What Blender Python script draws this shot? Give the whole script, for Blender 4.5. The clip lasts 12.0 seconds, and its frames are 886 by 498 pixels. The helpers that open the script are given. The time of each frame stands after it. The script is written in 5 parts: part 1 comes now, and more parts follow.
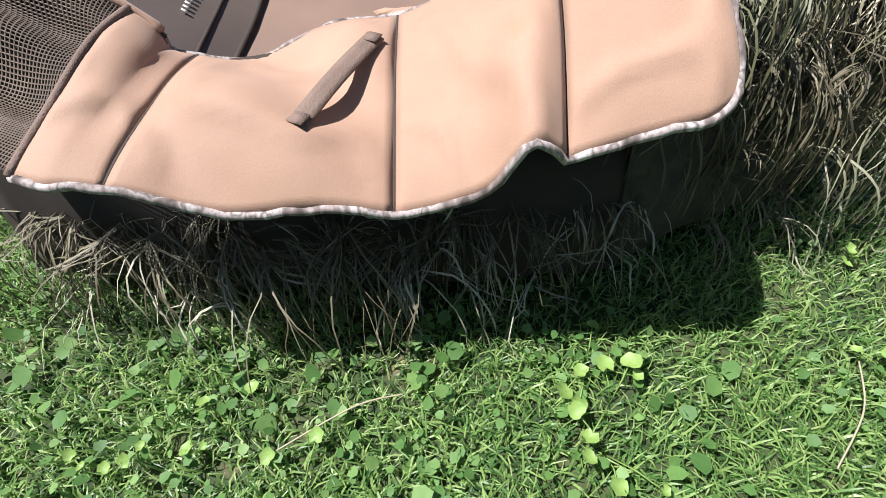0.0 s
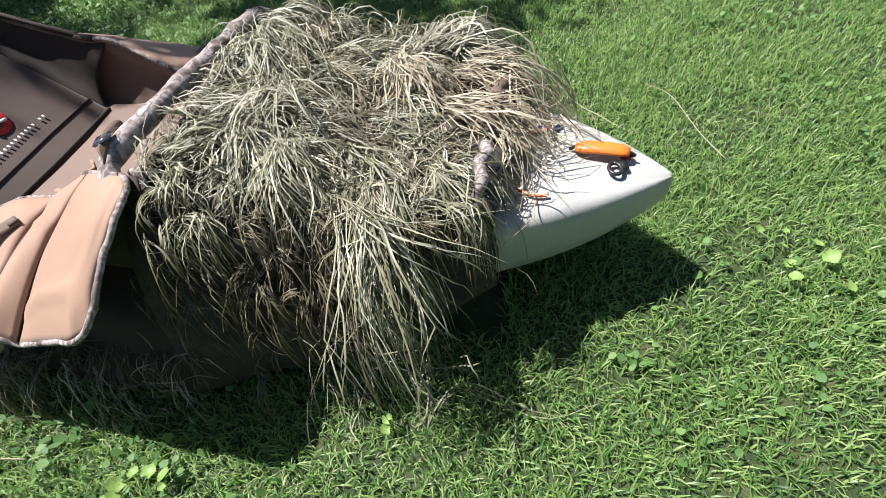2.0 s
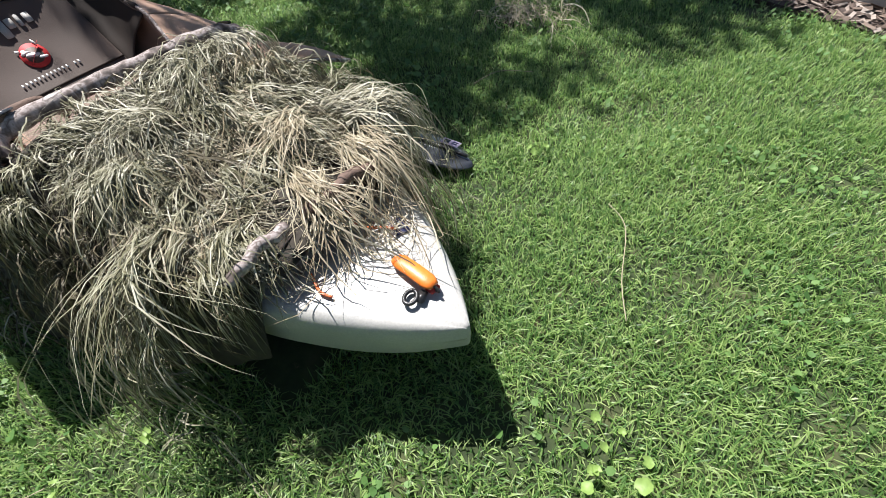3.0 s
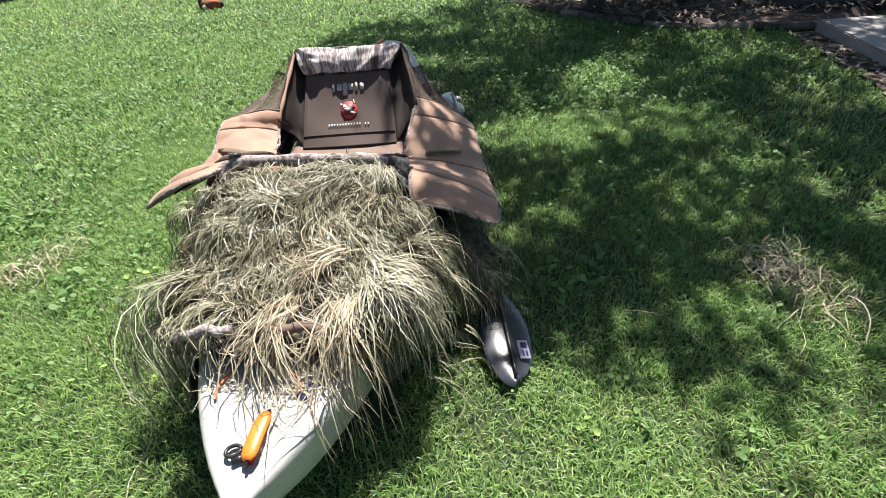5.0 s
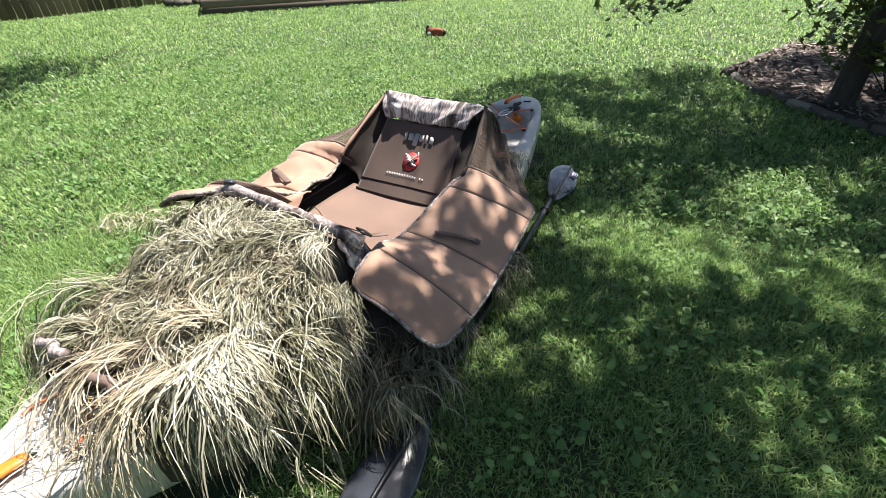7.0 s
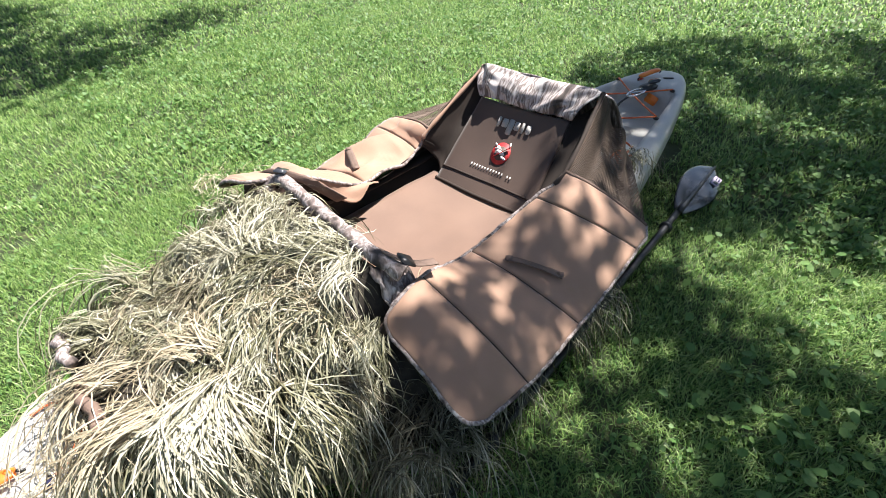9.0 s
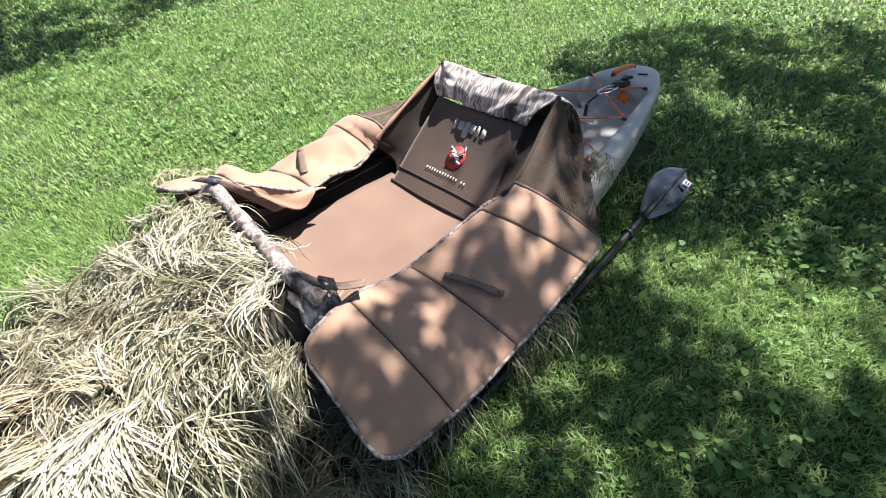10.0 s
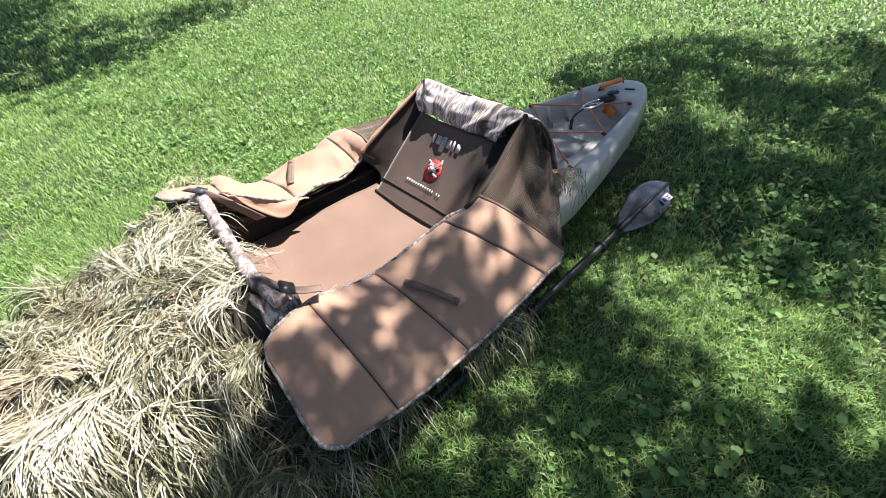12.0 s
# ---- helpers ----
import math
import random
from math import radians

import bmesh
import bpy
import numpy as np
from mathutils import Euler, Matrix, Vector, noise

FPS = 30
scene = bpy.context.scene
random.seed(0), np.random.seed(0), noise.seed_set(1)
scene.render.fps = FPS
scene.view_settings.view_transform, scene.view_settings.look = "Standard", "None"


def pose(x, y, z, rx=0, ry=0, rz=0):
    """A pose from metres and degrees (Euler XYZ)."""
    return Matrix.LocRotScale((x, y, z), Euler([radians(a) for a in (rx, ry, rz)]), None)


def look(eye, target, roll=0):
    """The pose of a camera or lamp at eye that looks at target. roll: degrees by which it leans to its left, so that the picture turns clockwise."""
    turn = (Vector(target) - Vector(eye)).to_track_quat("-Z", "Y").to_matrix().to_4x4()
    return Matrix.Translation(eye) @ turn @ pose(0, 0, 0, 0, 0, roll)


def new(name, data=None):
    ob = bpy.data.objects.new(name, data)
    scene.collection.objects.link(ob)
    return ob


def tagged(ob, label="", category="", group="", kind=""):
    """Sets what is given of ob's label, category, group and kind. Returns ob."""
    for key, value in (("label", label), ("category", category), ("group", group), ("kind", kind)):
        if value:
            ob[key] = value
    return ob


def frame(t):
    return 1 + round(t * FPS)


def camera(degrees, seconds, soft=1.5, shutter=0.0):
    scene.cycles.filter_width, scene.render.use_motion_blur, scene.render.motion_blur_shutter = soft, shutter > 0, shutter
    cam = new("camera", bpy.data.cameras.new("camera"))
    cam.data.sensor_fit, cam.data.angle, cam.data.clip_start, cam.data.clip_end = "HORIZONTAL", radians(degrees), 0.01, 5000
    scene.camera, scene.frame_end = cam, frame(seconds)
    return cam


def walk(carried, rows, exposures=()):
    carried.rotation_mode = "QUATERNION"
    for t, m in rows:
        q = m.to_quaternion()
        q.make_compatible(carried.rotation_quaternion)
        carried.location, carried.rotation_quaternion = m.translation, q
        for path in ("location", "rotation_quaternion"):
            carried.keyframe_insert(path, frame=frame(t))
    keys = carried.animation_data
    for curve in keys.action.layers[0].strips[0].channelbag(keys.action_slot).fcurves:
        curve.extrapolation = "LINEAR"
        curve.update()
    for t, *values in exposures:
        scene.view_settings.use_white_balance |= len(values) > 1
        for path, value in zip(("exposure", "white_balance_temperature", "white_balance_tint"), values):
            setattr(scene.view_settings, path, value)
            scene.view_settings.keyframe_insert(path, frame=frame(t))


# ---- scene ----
cam = camera(87.9, 12.0, soft=0.8)

PATH = [
    (0, (-1.029, 1.335, 0.8), (0.13, 1.359, -0.829), -3.8),
    (0.5, (-1.017, 0.982, 0.88), (0.17, 1.071, -0.727), -9.6),
    (1, (-0.964, 0.717, 0.967), (0.216, 0.894, -0.638), -11.8),
    (1.5, (-0.921, 0.538, 1.027), (0.241, 0.828, -0.574), -13.2),
    (2, (-0.8, 0.238, 1.067), (0.339, 0.708, -0.508), -13.1),
    (2.5, (-0.588, -0.049, 1.118), (0.516, 0.587, -0.424), -9.3),
    (2.7, (-0.488, -0.155, 1.108), (0.562, 0.565, -0.434), -8.5),
    (4.3, (0.119, -0.51, 1.276), (0.379, 0.88, -0.138), -4.8),
    (4.5, (0.222, -0.511, 1.315), (0.378, 0.93, -0.063), -5.2),
    (5, (0.501, -0.395, 1.31), (0.446, 1.155, 0.048), -4.9),
    (5.5, (0.808, -0.293, 1.312), (0.522, 1.276, 0.105), -4.9),
    (6, (1.058, -0.216, 1.34), (0.551, 1.33, 0.177), -4.1),
    (6.5, (1.142, -0.018, 1.324), (0.465, 1.484, 0.19), -2.2),
    (6.7, (1.161, 0.054, 1.306), (0.422, 1.536, 0.183), -1.8),
    (8.3, (1.161, 0.43, 1.295), (0.053, 1.576, 0.087), -4.4),
    (8.5, (1.163, 0.455, 1.296), (0.021, 1.555, 0.077), -5.0),
    (9, (1.059, 0.565, 1.283), (-0.091, 1.619, 0.031), -4.7),
    (9.5, (1.023, 0.686, 1.282), (-0.093, 1.734, -0.005), -3.9),
    (10, (1.114, 0.776, 1.315), (0.0, 1.79, 0.0), -4.3),
    (10.5, (1.187, 0.828, 1.331), (0.044, 1.787, 0.0), -5.1),
    (11, (1.237, 0.838, 1.354), (0.054, 1.772, 0.039), -5.5),
    (11.5, (1.271, 0.86, 1.348), (0.052, 1.762, 0.044), -6.4),
    (12, (1.301, 0.883, 1.371), (0.098, 1.826, 0.081), -5.9),
]
walk(cam, [(t, look(eye, target, roll)) for t, eye, target, roll in PATH],
     [(0.0, 0.87, 6050, 10), (2.7, 0.82, 6200, 10), (4.3, 1.04, 6400, 10), (6.7, 1.34, 6500, 10), (8.3, 1.38, 6450, 10), (12.0, 1.46, 6400, 10)])

# ---- world, sun, exposure ----
SUN = Vector((0.13, 0.45, 0.88)).normalized()
world = bpy.data.worlds.new("sky")
scene.world = world
world.use_nodes = True
wn = world.node_tree
sky = wn.nodes.new("ShaderNodeTexSky")
sky.sky_type = "NISHITA"
sky.sun_disc = False
sky.sun_elevation = math.asin(SUN.z)
sky.sun_rotation = math.atan2(SUN.x, SUN.y)
wn.links.new(sky.outputs[0], wn.nodes["Background"].inputs[0])
wn.nodes["Background"].inputs[1].default_value = 0.05
sun_data = bpy.data.lights.new("sun", "SUN")
sun_data.energy = 5.7
sun_data.angle = radians(0.53)
sun_data.color = (1.0, 0.945, 0.89)
sun = new("sun", sun_data)
sun.matrix_world = look(SUN * 30, (0, 0, 0))


# ---- materials ----
def ramp(nt, fac, stops):
    node = nt.nodes.new("ShaderNodeValToRGB")
    els = node.color_ramp.elements
    while len(els) < len(stops):
        els.new(0.5)
    for e, (p, c) in zip(els, stops):
        e.position, e.color = p, (*c, 1)
    nt.links.new(fac, node.inputs[0])
    return node.outputs[0]


def noise_tex(nt, coord, scale, detail=4.0, rough=0.55, stretch=None):
    if stretch:
        mp = nt.nodes.new("ShaderNodeMapping")
        mp.inputs["Scale"].default_value = stretch
        nt.links.new(coord, mp.inputs[0])
        coord = mp.outputs[0]
    n = nt.nodes.new("ShaderNodeTexNoise")
    n.inputs["Scale"].default_value = scale
    n.inputs["Detail"].default_value = detail
    n.inputs["Roughness"].default_value = rough
    nt.links.new(coord, n.inputs["Vector"])
    return n.outputs["Fac"]


def mixed(nt, a, b, fac, blend="MIX"):
    m = nt.nodes.new("ShaderNodeMix")
    m.data_type, m.blend_type = "RGBA", blend
    if isinstance(fac, float):
        m.inputs[0].default_value = fac
    else:
        nt.links.new(fac, m.inputs[0])
    for socket, v in ((m.inputs[6], a), (m.inputs[7], b)):
        if isinstance(v, tuple):
            socket.default_value = (*v, 1)
        else:
            nt.links.new(v, socket)
    return m.outputs[2]


def material(name, stops, scale=8.0, rough=0.7, fine=120.0, bump=0.2, metal=0.0, stretch=None, spread="", detail=4.0,
             sheen=0.0, coat=0.0, through_light=0.0, bump_scale=None, dirt=None):
    """A colour ramp over noise in object space, with a second, finer grain and bump. spread: 'island' or 'object' picks the ramp by piece."""
    mat = bpy.data.materials.new(name)
    mat.use_nodes = True
    nt = mat.node_tree
    p = nt.nodes["Principled BSDF"]
    tc = nt.nodes.new("ShaderNodeTexCoord").outputs["Object"]
    fac = noise_tex(nt, tc, scale, detail, 0.55, stretch)
    if spread:
        if spread == "island":
            r = nt.nodes.new("ShaderNodeNewGeometry").outputs["Random Per Island"]
        else:
            r = nt.nodes.new("ShaderNodeObjectInfo").outputs["Random"]
        mm = nt.nodes.new("ShaderNodeMath")
        mm.operation = "MULTIPLY_ADD"
        nt.links.new(r, mm.inputs[0])
        mm.inputs[1].default_value = 0.75
        ms = nt.nodes.new("ShaderNodeMath")
        ms.operation = "MULTIPLY"
        nt.links.new(fac, ms.inputs[0])
        ms.inputs[1].default_value = 0.25
        nt.links.new(ms.outputs[0], mm.inputs[2])
        fac = mm.outputs[0]
    col = ramp(nt, fac, stops)
    grain = noise_tex(nt, tc, fine, 3.0)
    shade = ramp(nt, grain, [(0.3, (0.82, 0.82, 0.82)), (0.7, (1.0, 1.0, 1.0))])
    col = mixed(nt, col, shade, 1.0, "MULTIPLY")
    if dirt:
        spots = ramp(nt, noise_tex(nt, tc, dirt[1], 6.0, 0.7), [(dirt[2], (0, 0, 0)), (dirt[2] + 0.12, (1, 1, 1))])
        col = mixed(nt, col, dirt[0], spots)
    nt.links.new(col, p.inputs["Base Color"])
    p.inputs["Roughness"].default_value = rough
    p.inputs["Metallic"].default_value = metal
    p.inputs["Sheen Weight"].default_value = sheen
    p.inputs["Coat Weight"].default_value = coat
    if bump:
        b = nt.nodes.new("ShaderNodeBump")
        b.inputs["Strength"].default_value = bump
        b.inputs["Distance"].default_value = 0.004
        nt.links.new(noise_tex(nt, tc, bump_scale or fine, 3.0), b.inputs["Height"])
        nt.links.new(b.outputs[0], p.inputs["Normal"])
    if through_light:
        tr = nt.nodes.new("ShaderNodeBsdfTranslucent")
        nt.links.new(col, tr.inputs[0])
        mx = nt.nodes.new("ShaderNodeMixShader")
        mx.inputs[0].default_value = through_light
        nt.links.new(p.outputs[0], mx.inputs[1])
        nt.links.new(tr.outputs[0], mx.inputs[2])
        nt.links.new(mx.outputs[0], nt.nodes["Material Output"].inputs[0])
    return mat


M_soil = material("lawn_soil", [(0.3, (0.02, 0.032, 0.010)), (0.5, (0.036, 0.054, 0.017)), (0.72, (0.078, 0.082, 0.033))], 9.0, 0.95, 60, 0.8,
                  dirt=((0.20, 0.15, 0.09), 6.0, 0.62), bump_scale=35)
M_blade = material("grass_blade", [(0.0, (0.04, 0.11, 0.034)), (0.3, (0.15, 0.29, 0.08)), (0.7, (0.39, 0.56, 0.175)), (0.93, (0.54, 0.65, 0.29)), (0.99, (0.62, 0.57, 0.36))],
                   1.3, 0.40, 40, 0.0, spread="island", through_light=0.55)
M_clover = material("clover_leaf", [(0.0, (0.06, 0.15, 0.035)), (0.55, (0.135, 0.265, 0.065)), (1.0, (0.24, 0.38, 0.115))], 3.0, 0.6, 90, 0.0,
                    spread="island", through_light=0.35)
M_weed = material("weed_leaf", [(0.2, (0.17, 0.33, 0.06)), (0.8, (0.31, 0.46, 0.12))], 14.0, 0.5, 90, 0.15, spread="island", through_light=0.35)
M_raffia = material("raffia", [(0.0, (0.065, 0.06, 0.03)), (0.30, (0.15, 0.145, 0.075)), (0.58, (0.31, 0.30, 0.20)), (0.84, (0.52, 0.505, 0.385)), (1.0, (0.70, 0.68, 0.57))],
                    7.0, 0.5, 70, 0.0, spread="island", through_light=0.15)
M_raffia_dry = material("straw", [(0.0, (0.17, 0.13, 0.07)), (0.5, (0.44, 0.38, 0.26)), (1.0, (0.70, 0.645, 0.50))], 7.0, 0.55, 70, 0.0,
                        spread="island", through_light=0.15)
M_raffia_pale = material("bleached_raffia", [(0.0, (0.13, 0.12, 0.075)), (0.4, (0.37, 0.35, 0.25)), (1.0, (0.68, 0.66, 0.54))], 7.0, 0.5, 70, 0.0,
                         spread="island", through_light=0.15)
# Darker raffia, also standing in for shade under the flaps and between tufts
M_raffia_dark = material("dark_and_shade_raffia", [(0.0, (0.045, 0.035, 0.02)), (0.4, (0.12, 0.10, 0.058)), (0.75, (0.23, 0.205, 0.125)), (1.0, (0.38, 0.35, 0.24))],
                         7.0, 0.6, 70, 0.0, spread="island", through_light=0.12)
M_tan = material("tan_canvas", [(0.25, (0.32, 0.19, 0.125)), (0.6, (0.385, 0.235, 0.16)), (0.85, (0.43, 0.27, 0.19))], 5.0, 0.75, 700, 0.12, sheen=0.15,
                 bump_scale=450, dirt=((0.30, 0.19, 0.115), 9.0, 0.62))
M_brown = material("brown_canvas", [(0.25, (0.155, 0.094, 0.068)), (0.7, (0.205, 0.126, 0.09))], 4.0, 0.7, 700, 0.12, sheen=0.15, bump_scale=450)
M_back = material("dark_brown_canvas", [(0.25, (0.060, 0.036, 0.026)), (0.7, (0.095, 0.058, 0.042))], 4.0, 0.6, 600, 0.12, sheen=0.2, bump_scale=300)
# Near-black, standing in for shade in recesses; also on plain dark pieces
M_lining_shade = material("dark_lining_and_shade", [(0.3, (0.022, 0.015, 0.011)), (0.7, (0.04, 0.026, 0.019))], 5.0, 0.85, 500, 0.1)
M_thread = material("dark_seam", [(0.3, (0.03, 0.02, 0.014)), (0.7, (0.05, 0.032, 0.022))], 20.0, 0.8, 300, 0.1)
M_net = material("net_cord", [(0.3, (0.085, 0.06, 0.045)), (0.7, (0.15, 0.108, 0.08))], 20.0, 0.8, 300, 0.1)
M_camo = material("camo_fabric", [(0.32, (0.06, 0.047, 0.041)), (0.44, (0.21, 0.165, 0.15)), (0.51, (0.42, 0.365, 0.35)), (0.57, (0.14, 0.11, 0.098)), (0.68, (0.58, 0.53, 0.51))],
                  26.0, 0.8, 300, 0.15, stretch=(1.0, 1.3, 0.45), detail=3.0, bump_scale=300)
M_camo_big = material("bold_camo_fabric", [(0.36, (0.05, 0.039, 0.034)), (0.45, (0.20, 0.155, 0.14)), (0.50, (0.56, 0.50, 0.485)), (0.545, (0.13, 0.10, 0.09)), (0.62, (0.66, 0.61, 0.59))],
                      10.0, 0.8, 300, 0.15, stretch=(2.3, 0.6, 0.4), detail=5.0, bump_scale=300)
M_hull = material("sand_polyethylene", [(0.3, (0.39, 0.39, 0.375)), (0.55, (0.475, 0.465, 0.435)), (0.8, (0.56, 0.545, 0.50))], 3.5, 0.38, 220, 0.12,
                  dirt=((0.33, 0.30, 0.23), 7.0, 0.64), bump_scale=90)
# Camouflage fabric darkened to near black for the shade between the tufts
M_under = material("shade_darkened_camo", [(0.35, (0.02, 0.016, 0.012)), (0.5, (0.05, 0.041, 0.03)), (0.65, (0.03, 0.024, 0.018))], 16.0, 0.85, 300, 0.15, bump_scale=300)
M_orange = material("orange_plastic", [(0.3, (0.75, 0.16, 0.02)), (0.7, (0.85, 0.24, 0.03))], 12.0, 0.4, 150, 0.1)
M_red_cap = material("red_plastic", [(0.3, (0.45, 0.03, 0.015)), (0.7, (0.55, 0.05, 0.02))], 12.0, 0.4, 150, 0.1)
M_cord = material("orange_bungee", [(0.3, (0.55, 0.10, 0.03)), (0.7, (0.78, 0.2, 0.06))], 60.0, 0.6, 400, 0.2)
M_black = material("black_plastic", [(0.3, (0.012, 0.012, 0.013)), (0.7, (0.025, 0.025, 0.026))], 15.0, 0.35, 200, 0.1)
M_paddle = material("grey_blade_plastic", [(0.3, (0.035, 0.039, 0.048)), (0.7, (0.06, 0.066, 0.078))], 6.0, 0.22, 200, 0.06, coat=0.6,
                    dirt=((0.25, 0.25, 0.25), 30.0, 0.66))
M_steel = material("polished_steel", [(0.3, (0.5, 0.5, 0.5)), (0.7, (0.62, 0.62, 0.63))], 20.0, 0.25, 200, 0.05, metal=1.0)
M_white = material("white_print", [(0.3, (0.66, 0.65, 0.62)), (0.7, (0.78, 0.77, 0.74))], 20.0, 0.6, 300, 0.1)
M_grey_print = material("grey_print", [(0.3, (0.36, 0.34, 0.31)), (0.7, (0.46, 0.44, 0.41))], 20.0, 0.6, 300, 0.1)
M_red = material("red_print", [(0.3, (0.50, 0.02, 0.025)), (0.7, (0.62, 0.04, 0.04))], 20.0, 0.6, 300, 0.1)
M_blue_print = material("navy_print", [(0.3, (0.03, 0.035, 0.10)), (0.7, (0.05, 0.055, 0.14))], 20.0, 0.5, 300, 0.1)
M_purple_print = material("mauve_print", [(0.3, (0.55, 0.45, 0.60)), (0.7, (0.68, 0.58, 0.72))], 20.0, 0.5, 300, 0.1)
M_web = material("brown_webbing", [(0.3, (0.13, 0.085, 0.065)), (0.7, (0.20, 0.135, 0.105))], 9.0, 0.8, 260, 0.4, bump_scale=260)
M_bark = material("bark", [(0.3, (0.022, 0.018, 0.014)), (0.7, (0.06, 0.048, 0.037))], 9.0, 0.9, 60, 1.0, stretch=(3, 3, 0.6), bump_scale=40)
M_leaf = material("tree_leaf", [(0.0, (0.035, 0.09, 0.015)), (0.6, (0.06, 0.14, 0.022)), (1.0, (0.12, 0.16, 0.03))], 2.0, 0.45, 60, 0.0,
                  spread="island", through_light=0.3)
M_mulch = material("mulch", [(0.3, (0.03, 0.021, 0.016)), (0.55, (0.08, 0.057, 0.046)), (0.75, (0.20, 0.16, 0.13))], 26.0, 0.95, 90, 1.0, bump_scale=40)
M_chip = material("bark_chip", [(0.0, (0.07, 0.045, 0.032)), (0.5, (0.20, 0.15, 0.12)), (1.0, (0.46, 0.40, 0.35))], 26.0, 0.9, 90, 0.4, spread="island")
M_stone = material("edging_stone", [(0.0, (0.05, 0.042, 0.034)), (0.6, (0.11, 0.095, 0.08)), (1.0, (0.30, 0.265, 0.23))], 6.0, 0.9, 60, 0.8, spread="object", bump_scale=30)
M_brick = material("red_brick", [(0.0, (0.26, 0.13, 0.10)), (1.0, (0.38, 0.21, 0.17))], 12.0, 0.9, 80, 0.6, spread="object", bump_scale=50)
M_concrete = material("concrete", [(0.3, (0.32, 0.30, 0.285)), (0.7, (0.46, 0.44, 0.42))], 1.6, 0.9, 90, 0.6, dirt=((0.2, 0.18, 0.165), 3.0, 0.6), bump_scale=120)
M_timber = material("weathered_timber", [(0.3, (0.11, 0.085, 0.065)), (0.7, (0.24, 0.19, 0.15))], 4.0, 0.85, 60, 0.6, stretch=(1, 1, 6), spread="object", bump_scale=50)
M_dark_wood = material("dark_stained_wood", [(0.3, (0.03, 0.03, 0.032)), (0.7, (0.055, 0.055, 0.058))], 4.0, 0.7, 60, 0.4, stretch=(1, 8, 8))
M_rust = material("red_brown_plush", [(0.3, (0.20, 0.05, 0.025)), (0.7, (0.36, 0.10, 0.05))], 9.0, 0.9, 120, 0.6)
M_bud = material("bush_leaf", [(0.0, (0.04, 0.085, 0.02)), (0.6, (0.10, 0.15, 0.03)), (1.0, (0.30, 0.28, 0.05))], 2.0, 0.45, 60, 0.0, spread="island", through_light=0.25)


# ---- mesh helpers ----
def part(name, bm, mat, parent, label="", smooth=True):
    """Links a bmesh as one mesh under a thing or a part."""
    me = bpy.data.meshes.new(name)
    bmesh.ops.recalc_face_normals(bm, faces=bm.faces)
    bm.to_mesh(me)
    bm.free()
    me.materials.append(mat)
    if smooth:
        me.polygons.foreach_set("use_smooth", [True] * len(me.polygons))
    ob = new(name, me)
    ob.parent = parent
    if label:
        ob["label"] = label
    return ob


def raw_mesh(name, verts, faces, mat, parent=None, smooth=True):
    """A mesh object from arrays; every face has the same number of corners."""
    verts, faces = np.asarray(verts, np.float32), np.asarray(faces, np.int32)
    me = bpy.data.meshes.new(name)
    me.vertices.add(len(verts))
    me.vertices.foreach_set("co", verts.ravel())
    k = faces.shape[1]
    me.loops.add(faces.size)
    me.loops.foreach_set("vertex_index", faces.ravel())
    me.polygons.add(len(faces))
    me.polygons.foreach_set("loop_start", np.arange(0, faces.size, k, dtype=np.int32))
    me.polygons.foreach_set("use_smooth", np.full(len(faces), smooth))
    me.update(calc_edges=True)
    me.materials.append(mat)
    ob = new(name, me)
    ob.parent = parent
    return ob


def thing(name, label, category, group="", kind="", at=(0, 0, 0)):
    ob = new(name)
    ob.location = at
    ob.empty_display_size = 0.1
    return tagged(ob, label, category, group, kind)


def grid_sheet(f, nu, nv, thick=0.004):
    """A sheet f(u, v), u and v from 0 to 1, with thickness."""
    bm = bmesh.new()
    top = [[Vector(f(i / nu, j / nv)) for j in range(nv + 1)] for i in range(nu + 1)]

    def normal(i, j):
        a = top[min(i + 1, nu)][j] - top[max(i - 1, 0)][j]
        b = top[i][min(j + 1, nv)] - top[i][max(j - 1, 0)]
        n = a.cross(b)
        n = n.normalized() if n.length > 1e-9 else Vector((0, 0, 1))
        return n if n.z >= 0 else -n

    a = [[bm.verts.new(top[i][j]) for j in range(nv + 1)] for i in range(nu + 1)]
    b = [[bm.verts.new(top[i][j] - normal(i, j) * thick) for j in range(nv + 1)] for i in range(nu + 1)]
    for i in range(nu):
        for j in range(nv):
            bm.faces.new((a[i][j], a[i + 1][j], a[i + 1][j + 1], a[i][j + 1]))
            bm.faces.new((b[i][j], b[i][j + 1], b[i + 1][j + 1], b[i + 1][j]))
    for i in range(nu):
        for j in (0, nv):
            bm.faces.new((a[i][j], a[i + 1][j], b[i + 1][j], b[i][j]))
    for j in range(nv):
        for i in (0, nu):
            bm.faces.new((a[i][j], a[i][j + 1], b[i][j + 1], b[i][j]))
    return bm


